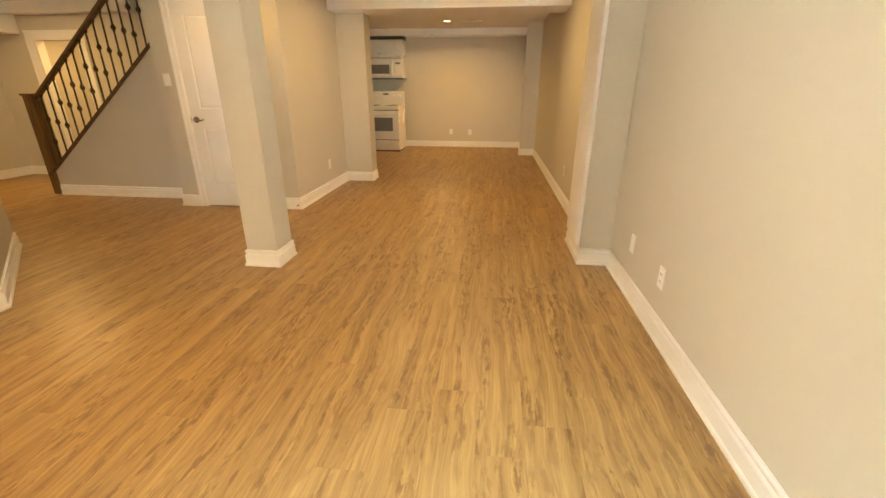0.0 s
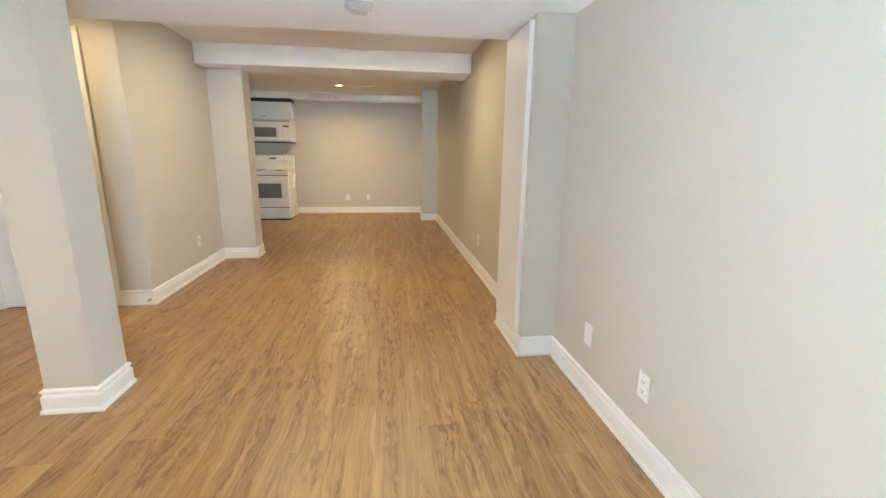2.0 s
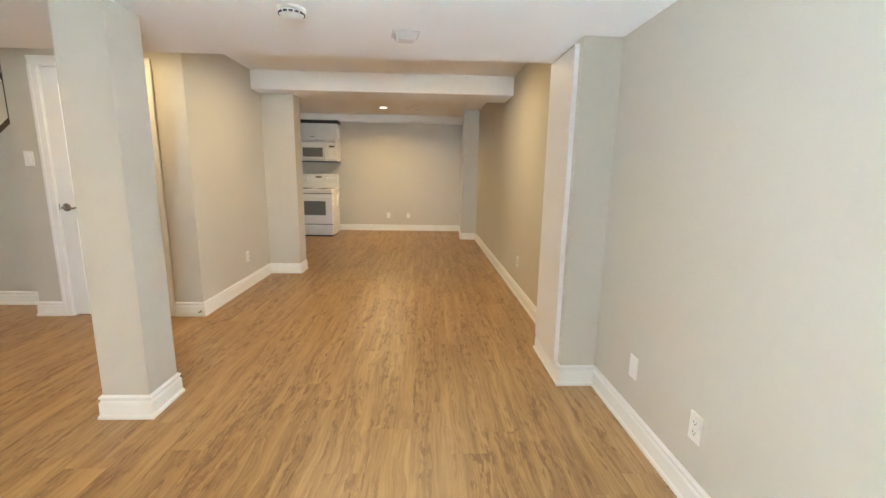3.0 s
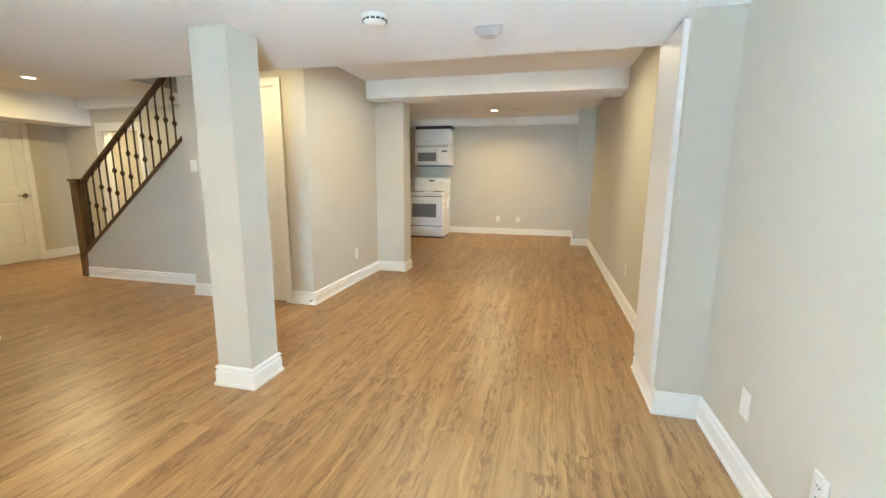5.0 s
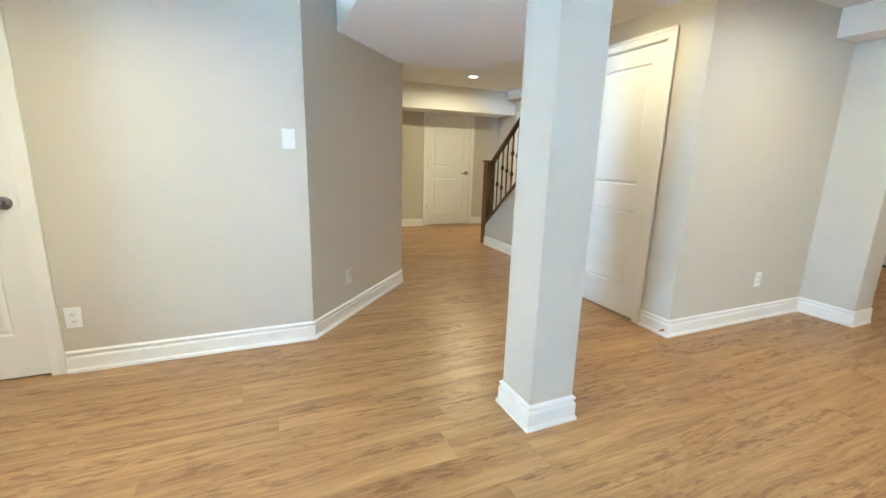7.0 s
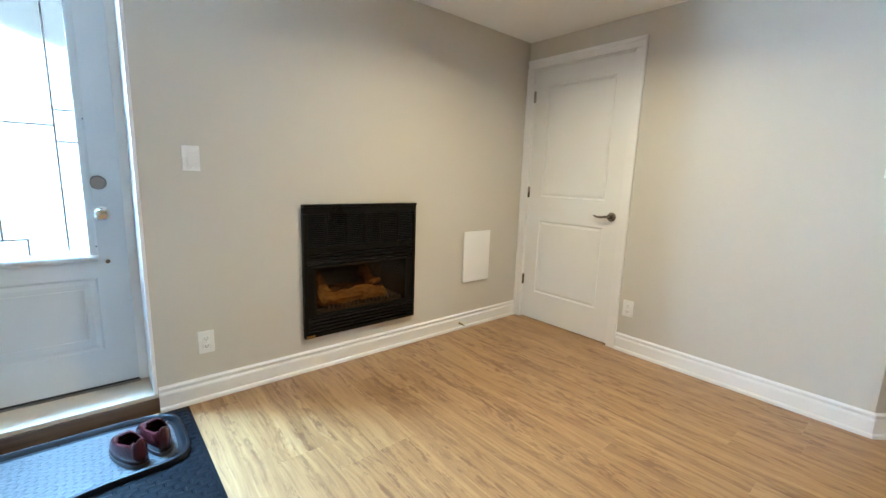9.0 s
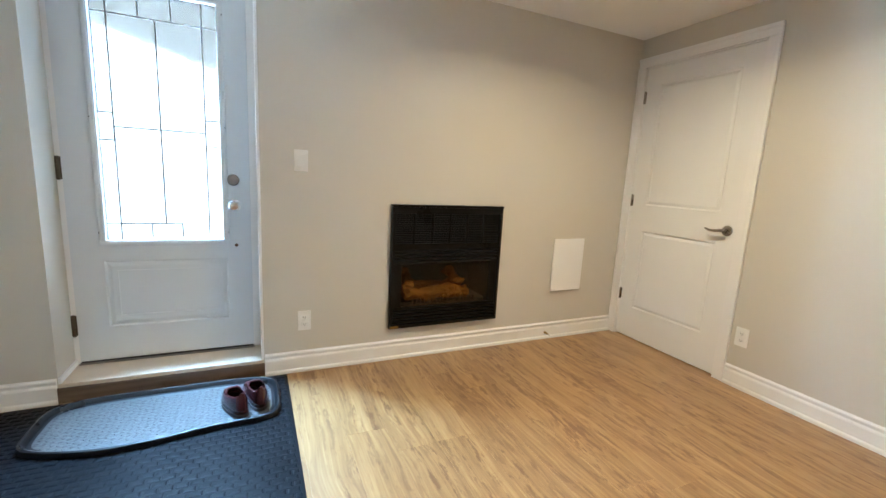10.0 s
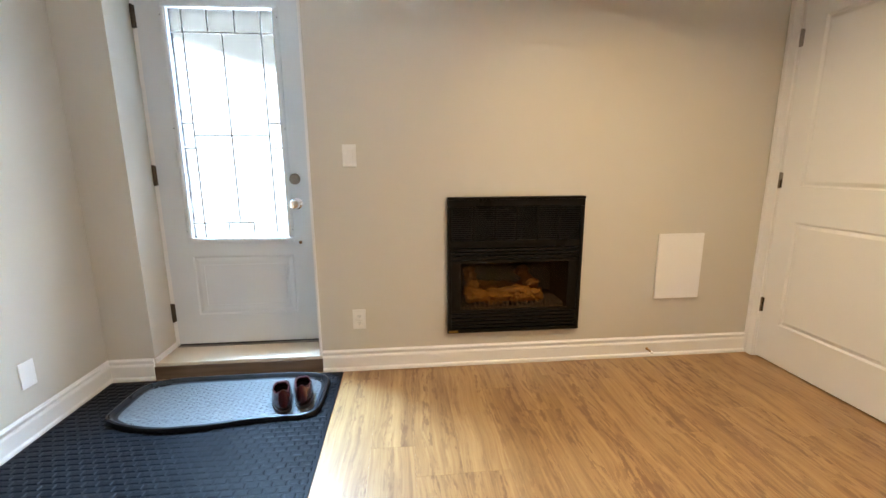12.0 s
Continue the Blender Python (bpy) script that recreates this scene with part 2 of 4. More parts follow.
def tube(bm, pts, radii, seg=10):
    pts = [Vector(p) for p in pts]
    rings = []
    for i, p in enumerate(pts):
        d = (pts[min(i + 1, len(pts) - 1)] - pts[max(i - 1, 0)]).normalized()
        q = d.to_track_quat("Z", "Y").to_matrix()
        r = radii[i] if isinstance(radii, (list, tuple)) else radii
        rings.append([bm.verts.new(p + q @ Vector((r * math.cos(a), r * math.sin(a), 0))) for a in (2 * math.pi * k / seg for k in range(seg))])
    for a, b in zip(rings, rings[1:]):
        for k in range(seg):
            bm.faces.new((a[k], a[(k + 1) % seg], b[(k + 1) % seg], b[k]))
    bm.faces.new(rings[-1])
    bm.faces.new(rings[0][::-1])
    return bm


def prism(bm, outline, z0, z1):
    lo = [bm.verts.new((x, y, z0)) for x, y in outline]
    hi = [bm.verts.new((x, y, z1)) for x, y in outline]
    n = len(outline)
    bm.faces.new(lo[::-1])
    bm.faces.new(hi)
    for i in range(n):
        bm.faces.new((lo[i], lo[(i + 1) % n], hi[(i + 1) % n], hi[i]))
    bmesh.ops.recalc_face_normals(bm, faces=bm.faces)
    return bm


def mesh_object(name, bm, mat, smooth=False):
    bmesh.ops.recalc_face_normals(bm, faces=bm.faces)
    me = bpy.data.meshes.new(name)
    bm.to_mesh(me)
    bm.free()
    me.materials.append(mat)
    if smooth:
        me.shade_smooth()
        me.set_sharp_from_angle(angle=radians(38))
    return new(name, me)


def part(name, bm, mat, parent, label="", smooth=False, place=None):
    ob = mesh_object(name, bm, mat, smooth)
    ob.parent = parent
    if place is not None:
        ob.matrix_basis = place
    return tagged(ob, label)


def thing(name, label, category, m=Matrix(), group="", kind=""):
    ob = new(name)
    ob.empty_display_size = 0.05
    ob.matrix_basis = m
    return tagged(ob, label, category, group, kind)


def structure(name, bm, mat, label, category, smooth=False):
    return tagged(mesh_object(name, bm, mat, smooth), label, category, kind="structure")


def blocks(*dims):
    bm = bmesh.new()
    for d in dims:
        box(bm, *d)
    return bm


def run_profile(bm, profile, pts, closed=False):
    """Sweep a (depth, height) profile along a plan line, mitred; depth goes to the left of the line."""
    pts = [Vector((*p, 0)) for p in pts]
    n = len(pts)
    rings = []
    for i, p in enumerate(pts):
        a = (p - pts[i - 1]).normalized() if (i or closed) else None
        b = (pts[(i + 1) % n] - p).normalized() if (i < n - 1 or closed) else None
        a, b = a or b, b or a
        na, nb = Vector((-a.y, a.x, 0)), Vector((-b.y, b.x, 0))
        side = (na + nb) / (1 + na.dot(nb))
        rings.append([bm.verts.new(p + side * d + Vector((0, 0, h))) for d, h in profile])
    k = len(profile)
    for i in range(n if closed else n - 1):
        a, b = rings[i], rings[(i + 1) % n]
        for j in range(k):
            bm.faces.new((a[j], a[(j + 1) % k], b[(j + 1) % k], b[j]))
    if not closed:
        bm.faces.new(rings[0])
        bm.faces.new(rings[-1][::-1])
    return bm


BASE = [(0, 0), (0.022, 0), (0.022, 0.012), (0.020, 0.018), (0.0145, 0.024), (0.0145, 0.084), (0.011, 0.092), (0.0075, 0.095), (0.0075, 0.103), (0.011, 0.106), (0.0135, 0.110), (0.0135, 0.116), (0.0105, 0.120), (0.005, 0.122), (0.004, 0.126), (0, 0.126)]


def baseboard(label, pts, closed=False):
    return structure("baseboard", run_profile(bmesh.new(), BASE, pts, closed), TRIM, label, "baseboard")


# ---- large structure ----
T = 0.12
HI = 2.6


def wall(name, label, *dims):
    return structure(name, blocks(*dims), WALL, label, "wall")


DX0, DX1, DZ = -0.165, 0.745, 2.15     # entry opening
FX0, FX1, FZ0, FZ1 = -1.63, -0.93, 0.25, 0.93   # hole for the fireplace
wall("wall_south", "greige painted wall with fireplace and recessed entry door",
     (X_W - T, FX0, Y_S - 0.26, Y_S, -0.1, HI), (FX1, DX0, Y_S - 0.26, Y_S, -0.1, HI), (DX1, X_E + T, Y_S - 0.26, Y_S, -0.1, HI),
     (DX0, DX1, Y_S - 0.26, Y_S, DZ, HI), (DX0, DX1, Y_S - 0.26, Y_S - 0.10, -0.1, 0.075),
     (FX0, FX1, Y_S - 0.26, Y_S, -0.1, FZ0), (FX0, FX1, Y_S - 0.26, Y_S, FZ1, HI))
CY0, CY1 = 0.135, 0.945                # closet door opening
wall("wall_west", "greige painted wall with a white closet door",
     (X_W - T, X_W, Y_S, CY0, -0.1, HI), (X_W - T, X_W, CY0, CY1, 2.05, HI), (X_W - T, X_W, CY1, 2.315, -0.1, HI))
bm = bmesh.new()
prism(bm, [(X_W, 2.315), (-3.85, 3.262), (-3.85 - T, 3.262), (-3.85 - T, 3.15), (X_W - T, 2.2)], -0.1, HI)
structure("wall_southwest", bm, WALL, "greige painted wall running diagonally to the hall", "wall")
wall("wall_hall_south", "greige painted wall of the hall", (X_HW, -3.85 - T, 3.142, 3.262, -0.1, HI))
LY0, LY1 = 4.73, 5.56
wall("wall_hall_west", "greige painted wall around a white hall door",
     (X_HW - T, X_HW, 3.142, LY0, -0.1, HI), (X_HW - T, X_HW, LY0, LY1, 2.05, HI), (X_HW - T, X_HW, LY1, Y_HB + T, -0.1, HI))
BX0, BX1 = -6.26, -5.60
wall("wall_hall_north", "cream painted wall with a cased doorway behind the stairs",
     (X_HW, BX0, Y_HB, Y_HB + T, -0.1, 4.6), (BX0, BX1, Y_HB, Y_HB + T, 1.86, 4.6), (BX1, -1.98 - T, Y_HB, Y_HB + T, -0.1, 4.6))
wall("wall_hall_store", "tan painted wall beyond the cased doorway", (X_HW, -4.4, 7.3, 7.4, -0.1, HI), (X_HW, X_HW + 0.1, 6.24, 7.3, -0.1, HI), (-4.5, -4.4, 6.24, 7.3, -0.1, HI))
KX0, KX1 = -3.085, -2.29                # closet door by the stairs
X_R = -3.36
wall("wall_closet", "greige painted wall around a white door by the stairs",
     (X_R, KX0, Y_C, Y_C + T, -0.1, HI), (KX0, KX1, Y_C, Y_C + T, 2.05, HI), (KX1, X_N, Y_C, Y_C + T, -0.1, HI))
wall("wall_stair_end", "greige painted wall at the head of the stairs", (X_R, X_R + T, Y_C + T, Y_HB, -0.1, 4.6))
wall("wall_nook", "greige painted wall beside the kitchen passage", (X_N - T, X_N, Y_C + T, Y_ST1, -0.1, HI))
wall("wall_stub", "greige painted stub wall under the beam", (X_N, X_ST, Y_ST0, Y_ST1, -0.1, HI), (-3.9, X_N - T, Y_ST1 - T, Y_ST1, -0.1, HI))
WX0, WX1, WZ0, WZ1 = -3.60, -2.92, 1.42, 2.14     # kitchen window
wall("wall_kitchen_north", "greige painted far kitchen wall with a window", (-3.9, WX0, Y_N, Y_N + T, -0.1, HI), (WX1, X_E2 + T, Y_N, Y_N + T, -0.1, HI),
     (WX0, WX1, Y_N, Y_N + T, -0.1, WZ0), (WX0, WX1, Y_N, Y_N + T, WZ1, HI))
wall("wall_kitchen_west", "greige painted kitchen side wall", (-3.9 - T, -3.9, Y_ST1 - T, Y_N + T, -0.1, HI))
wall("wall_east", "long greige painted wall beside the entry", (X_E, X_E + T, Y_S - 0.26, Y_P0, -0.1, HI))
wall("wall_pier", "greige painted wall pier with a white panel", (X_P, X_E + T, Y_P0, Y_P1, -0.1, HI))
wall("wall_kitchen_east", "long greige painted wall leading to the kitchen", (X_E2, X_E2 + 0.17, Y_P1, Y_N + T, -0.1, HI))
structure("wall_kitchen_pier", prism(bmesh.new(), [(0.635, 9.06), (X_E2 - 0.001, 9.06), (X_E2 - 0.001, Y_N - 0.001), (0.700, Y_N - 0.001)], -0.1, HI), WALL, "greige painted boxed corner of the kitchen", "wall")

structure("ceiling", blocks((X_W - T, X_E + T, Y_S - 0.26, Y_B0, Z_ROOM, HI + 0.1)), CEIL, "white painted ceiling of the fireplace room", "ceiling")
structure("ceiling_bulkhead", blocks((-3.78, X_E, Y_B0, Y_B1, Z_BULK, HI)), CEIL, "white painted dropped bulkhead across the room", "ceiling")
structure("ceiling_passage", blocks((X_R, X_E2 + T, Y_B1, Y_BM, Z_MID, HI + 0.1), (X_R, X_N - T, Y_C + T, Y_HB, Z_MID, HI)), CEIL, "white painted raised ceiling with downlights", "ceiling")
structure("ceiling_beam", blocks((X_N, X_E2, Y_BM, Y_ST1, Z_BM, HI)), CEIL, "white boxed beam before the kitchen", "beam")
structure("ceiling_kitchen", blocks((-4.0, X_E2 + T, Y_ST1, 9.90, Z_KIT, HI + 0.1), (-4.0, X_E2 + T, 9.90, Y_N + T, 2.272, HI + 0.1)), CEIL, "white painted kitchen ceiling with a low bulkhead", "ceiling")
# the slab at 2.85 is added to cap the stairwell against the sky
structure("ceiling_hall", blocks((X_HW - T, X_R, 3.1, Y_SW, Z_HALL, HI + 0.1), (X_HW - T, -4.55, Y_SW, Y_HB, Z_HALL, HI + 0.1), (-4.55, X_R, Y_SW, Y_HB, 2.85, 2.95), (X_HW, -4.4, Y_HB + T, 7.4, 2.24, HI)), CEIL, "white painted hall ceiling with a stair opening", "ceiling")
structure("ceiling_hall_soffit", blocks((X_HW, -6.45, 3.262, Y_HB, 1.94, Z_HALL), (-6.45, -4.60, 5.95, Y_HB, 2.17, Z_HALL)), CEIL, "white painted soffit above the hall door", "soffit")
# upper walls added to keep sky light out of the stairwell
structure("wall_stairwell", blocks((X_R, X_R + 0.1, Y_SW - 0.1, Y_HB + 0.1, HI + 0.1, 4.6), (-4.65, X_R, Y_HB, Y_HB + 0.1, HI, 4.6), (-4.65, -4.55, Y_SW, Y_HB, 2.6, 4.6), (-4.55, X_R, Y_SW - 0.1, Y_SW, 2.6, 4.6)), WALL, "greige painted upper stairwell walls added to shut out the sky", "wall")

# boxed column under the bulkhead
PX0, PX1, PY0, PY1 = -1.697, -1.463, 3.108, 3.350
structure("column", box(bmesh.new(), PX0, PX1, PY0, PY1, -0.05, Z_BULK, 0.004), WALL, "square boxed column painted greige", "column")
baseboard("white moulded baseboard round the column", [(PX0, PY0), (PX0, PY1), (PX1, PY1), (PX1, PY0)], True)

# baseboards, each run with the room on its left
baseboard("white moulded baseboard under the fireplace", [(X_W + 0.02, Y_S), (DX0 - 0.004, Y_S)])
baseboard("white moulded baseboard by the entry door", [(DX1 + 0.004, Y_S), (X_E, Y_S), (X_E, Y_P0), (X_P, Y_P0), (X_P, Y_P1), (X_E2, Y_P1), (X_E2, 9.06), (0.635, 9.06), (0.700, Y_N), (-3.9, Y_N)])
baseboard("white moulded baseboard along diagonal wall", [(-3.85 - T, 3.262), (-3.85, 3.262), (X_W, 2.315), (X_W, CY1 + 0.07)])
baseboard("white moulded baseboard in the nook", [(X_ST, Y_ST1), (X_ST, Y_ST0), (X_N, Y_ST0), (X_N, Y_C), (KX1 + 0.07, Y_C)])
baseboard("white moulded baseboard at the wall end", [(KX0 - 0.07, Y_C), (X_R, Y_C), (X_R, Y_SW - 0.02)])
baseboard("white moulded baseboard of the hall", [(X_HW, LY0 - 0.07), (X_HW, 3.262), (-3.85 - T, 3.262)])
baseboard("white moulded baseboard of the hall end", [(BX0 - 0.12, Y_HB), (X_HW, Y_HB), (X_HW, LY1 + 0.07)])


# ---- downlights and daylight ----
def downlight(x, y, z, power, colour=WARM, cone=155):
    t = thing("downlight", "round recessed ceiling downlight with white trim", "ceiling light", pose(x, y, z), "recessed ceiling downlights")
    bm = lathe(bmesh.new(), [(0.058, 0.003), (0.066, 0.003), (0.080, -0.001), (0.083, -0.005), (0.078, -0.007), (0.062, -0.004), (0.058, 0.001)])
    part("trim_ring", bm, PLASTIC, t, smooth=True)
    part("lens", lathe(bmesh.new(), [(0.001, -0.001), (0.058, -0.001), (0.058, 0.004), (0.001, 0.004)]), LAMP, t, "glowing warm lens")
    li = bpy.data.lights.new("downlight_lamp", "AREA")
    li.shape, li.size, li.energy, li.color, li.spread = "DISK", 0.11, power, colour, radians(cone)
    ob = new("downlight_lamp", li)
    ob.matrix_basis = pose(x, y, z - 0.009)
    return t


# the last three are unseen additions that light nook, fireplace room and store
for x, y, z, p in ((-1.07, 5.10, Z_MID, 14), (0.11, 5.14, Z_MID, 16), (-0.83, 8.95, Z_KIT, 31), (-5.58, 4.85, Z_HALL, 26), (-2.38, 4.17, Z_MID, 7), (-1.60, 1.28, Z_ROOM, 26), (-5.9, 6.75, 2.24, 22)):
    downlight(x, y, z, p, AMBER if x < -2 or y > 8 else (1.0, 0.79, 0.46) if y < 3 else WARM, 172 if x < -4 else 140 if x < -2 else 168 if 3 < y < 8 else 155)

kw = bpy.data.lights.new("kitchen_daylight", "AREA")
kw.shape, kw.size, kw.size_y, kw.energy, kw.color = "RECTANGLE", 0.75, 0.62, 0.6, (0.42, 0.68, 1.0)
ob = new("kitchen_daylight", kw)
ob.matrix_basis = look((-3.23, Y_N + 0.10, 1.78), (-3.1, 5.0, 1.2))


def upright(outline, y0, y1):
    """A board in the xz plane with the outline given."""
    bm = prism(bmesh.new(), outline, -y1, -y0)
    for v in bm.verts:
        v.co = Vector((v.co.x, -v.co.z, v.co.y))
    return bm


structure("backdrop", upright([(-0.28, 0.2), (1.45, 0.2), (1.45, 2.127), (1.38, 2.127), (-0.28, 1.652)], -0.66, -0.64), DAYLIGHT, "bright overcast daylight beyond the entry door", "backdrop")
# its sloping edge is placed to fit the camera's view through the glass
structure("backdrop_upper", upright([(-0.28, 1.655), (1.38, 2.13), (-0.28, 2.13)], -0.66, -0.64), DAYSHADE, "dimmer glowing board standing in for shade above the daylight", "backdrop")
# unseen lamp added above the entry, stands in for sky light on mat and floor
sk = bpy.data.lights.new("added_entry_sky_lamp", "AREA")
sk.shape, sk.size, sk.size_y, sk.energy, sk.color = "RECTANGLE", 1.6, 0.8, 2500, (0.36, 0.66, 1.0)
ob = new("added_entry_sky_lamp", sk)
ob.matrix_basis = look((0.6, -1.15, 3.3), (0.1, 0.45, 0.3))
# unseen block added where the daylight is cut off, to darken the near wall
structure("side_daylight_block", blocks((-0.42, -0.30, -1.6, Y_S - 0.262, -0.02, 2.05)), CONCRETE, "unseen grey concrete block added to limit daylight beside the entry", "wall")
structure("ground_outside", blocks((-40, 40, -40, Y_S - 0.26, -0.3, -0.02)), CONCRETE, "grey concrete landing outside the entry", "ground")


# ---- doors ----
def casing(w, h, parent, width=0.066):
    """Moulded casing round an opening that starts at x = 0, on the wall face y = 0."""
    for n, d in (("casing_left", (-width, 0.0, 0, h)), ("casing_right", (w, w + width, 0, h)), ("casing_head", (-width, w + width, h, h + width))):
        x0, x1, z0, z1 = d
        bm = bmesh.new()
        box(bm, x0, x1, -0.016, 0.0, z0, z1, 0.003)
        if n == "casing_head":
            box(bm, x0 - 0.0025, x1 + 0.0025, -0.021, -0.002, z1 - 0.022, z1 + 0.0025, 0.004)
        elif n == "casing_left":
            box(bm, x0 - 0.0025, x0 + 0.022, -0.021, -0.002, z0 + 0.001, z1, 0.004)
        else:
            box(bm, x1 - 0.022, x1 + 0.0025, -0.021, -0.002, z0 + 0.001, z1, 0.004)
        part("casing", bm, TRIM, parent)


def slab(w, h, thick, xs, zs, panels, hole=None, deep=1.0):
    """A door leaf of stiles and rails with raised panels; cell (i, k) of the grid is a panel, or the glazed hole."""
    bm = bmesh.new()
    v = {(i, k): bm.verts.new((x, thick, z)) for i, x in enumerate(xs) for k, z in enumerate(zs)}
    cells = {}
    for i in range(len(xs) - 1):
        for k in range(len(zs) - 1):
            if (i, k) != hole:
                cells[i, k] = bm.faces.new((v[i, k], v[i + 1, k], v[i + 1, k + 1], v[i, k + 1]))
    centre = {c: f.calc_center_median().copy() for c, f in cells.items()}
    r = bmesh.ops.extrude_face_region(bm, geom=list(cells.values()))
    vs = [g for g in r["geom"] if isinstance(g, bmesh.types.BMVert)]
    bmesh.ops.translate(bm, verts=vs, vec=(0, -thick, 0))
    fs = [g for g in r["geom"] if isinstance(g, bmesh.types.BMFace)]
    bmesh.ops.recalc_face_normals(bm, faces=bm.faces)
    for c in panels:
        f = min(fs, key=lambda q: (q.calc_center_median() - centre[c] + Vector((0, thick, 0))).length if q.is_valid else 9)
        bmesh.ops.inset_region(bm, faces=[f], thickness=0.012, depth=-0.010 * deep)
        bmesh.ops.inset_region(bm, faces=[f], thickness=0.006, depth=0.0)
        bmesh.ops.inset_region(bm, faces=[f], thickness=0.024, depth=0.0075 * deep)
    return bm


def lever(parent, x, z, way, y=0.0):
    """Lever handle on a round rose; the lever points along way (+1 or -1)."""
    rose = part("rose", lathe(bmesh.new(), [(0.033, 0), (0.033, 0.004), (0.028, 0.010), (0.012, 0.013), (0.011, 0.045), (0.001, 0.045)], pose(x, y, z, 90)), NICKEL, parent, "satin nickel rose", True)
    pts = [(x - 0.004 * way, y - 0.042, z), (x + 0.02 * way, y - 0.046, z + 0.002), (x + 0.05 * way, y - 0.048, z - 0.004), (x + 0.085 * way, y - 0.047, z - 0.004), (x + 0.115 * way, y - 0.044, z + 0.006)]
    part("lever", tube(bmesh.new(), pts, [0.010, 0.010, 0.009, 0.008, 0.005]), NICKEL, parent, "curved satin nickel lever", True)
    return rose


def hinge(parent, x, z, mat=NICKEL, y=0.0, size=0.09):
    bm = bmesh.new()
    cyl(bm, (x, y - 0.006, z - size / 2), (x, y - 0.006, z + size / 2), 0.007, seg=10)
    box(bm, x - 0.012, x + 0.012, y - 0.003, y + 0.003, z - size / 2 + 0.003, z + size / 2 - 0.003)
    part("hinge", bm, mat, parent)


def interior_door(m, w, label, handle_right=True, hinges=True):
    h = 2.035
    d = thing("door_1", label, "door", m, kind="structure")
    g = 0.004
    st = 0.125
    leaf = part("leaf", slab(w, h, 0.035, [g, st, w - st, w - g], [0.010, 0.245, 0.850, 1.045, h - 0.125, h - g], [(1, 1), (1, 3)]), DOOR, d, place=pose(0, 0.006, 0))
    bm = blocks((-0.001, g - 0.001, 0.0, 0.11, 0, h + 0.015), (w - g + 0.001, w + 0.001, 0.0, 0.11, 0, h + 0.015), (0, w, 0.001, 0.11, h - 0.001, h + 0.015),
                (g, 0.014, 0.044, 0.06, 0, h), (w - 0.014, w - g, 0.044, 0.06, 0, h))
    part("jamb", bm, TRIM, d)
    casing(w, h + 0.006, d)
    # board added behind the leaf so that the gaps stay shadowed
    part("gap_shadow_board", blocks((0.0, w, 0.075, 0.085, 0.0, h)), TRIM, d, "unseen board behind the leaf that keeps the door gaps in shadow")
    hx = w - 0.062 if handle_right else 0.062
    lever(d, hx, 0.935, -1 if handle_right else 1, 0.006)
    for z in (0.335, 1.075, 1.83):
        hinge(d, 0.002 if handle_right else w - 0.002, z, y=0.006)
    sx = w - 0.003 if handle_right else 0.003
    part("latch_plate", blocks((sx - 0.004, sx + 0.004, 0.001, 0.006, 0.91, 0.965)), NICKEL, d)
    return d


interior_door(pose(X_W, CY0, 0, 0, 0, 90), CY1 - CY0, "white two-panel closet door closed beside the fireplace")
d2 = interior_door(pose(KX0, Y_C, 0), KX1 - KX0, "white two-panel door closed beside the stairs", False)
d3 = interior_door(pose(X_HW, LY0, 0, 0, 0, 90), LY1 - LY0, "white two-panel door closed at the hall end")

# cased doorway behind the stairs
dw = thing("doorway", "white cased doorway open to a tan room", "doorway", pose(BX0, Y_HB, 0), kind="structure")
casing(BX1 - BX0, 1.86, dw, 0.12)
part("jamb", blocks((-0.001, 0.012, 0.001, T - 0.001, 0, 1.86), (BX1 - BX0 - 0.012, BX1 - BX0 + 0.001, 0.001, T - 0.001, 0, 1.86)), TRIM, dw)


# ---- entry door in its recess ----
EY = -0.155
EW, EH, EZ = 0.835, 2.02, 0.106
entry = thing("door_4", "pale grey entry door with leaded textured glass", "door", pose(0.722, EY, EZ, 0, 0, 180), kind="structure")
gx0, gx1, gz0, gz1 = 0.135, 0.712, 0.635, 1.905
leaf = part("leaf", slab(EW, EH, 0.044, [0, gx0, gx1, EW], [0, 0.185, 0.545, gz0, gz1, EH], [(1, 1)], hole=(1, 3), deep=0.5), DOOR_OUT, entry)
# a second raised line in the lower panel
bm = bmesh.new()
for x0, x1, z0, z1 in ((gx0 + 0.055, gx1 - 0.055, 0.238, 0.246), (gx0 + 0.055, gx1 - 0.055, 0.484, 0.492), (gx0 + 0.050, gx0 + 0.058, 0.238, 0.492), (gx1 - 0.058, gx1 - 0.050, 0.238, 0.492)):
    box(bm, x0, x1, -0.002, 0.004, z0, z1, 0.001)
part("panel_bead", bm, DOOR_OUT, leaf)
# glazing frame
bm = bmesh.new()
fw = 0.030
for x0, x1, z0, z1 in ((gx0 - 0.012, gx1 + 0.012, gz0 - 0.012, gz0 + fw - 0.012), (gx0 - 0.012, gx1 + 0.012, gz1 - fw + 0.012, gz1 + 0.012), (gx0 - 0.012, gx0 + fw - 0.012, gz0 + fw - 0.012, gz1 - fw + 0.012), (gx1 - fw + 0.012, gx1 + 0.012, gz0 + fw - 0.012, gz1 - fw + 0.012)):
    box(bm, x0, x1, -0.010, 0.054, z0, z1, 0.004)
    box(bm, x0 + 0.006, x1 - 0.006, -0.014, 0.0, z0 + 0.006, z1 - 0.006, 0.003)
frame_lite = part("glazing_frame", bm, DOOR_OUT, leaf)
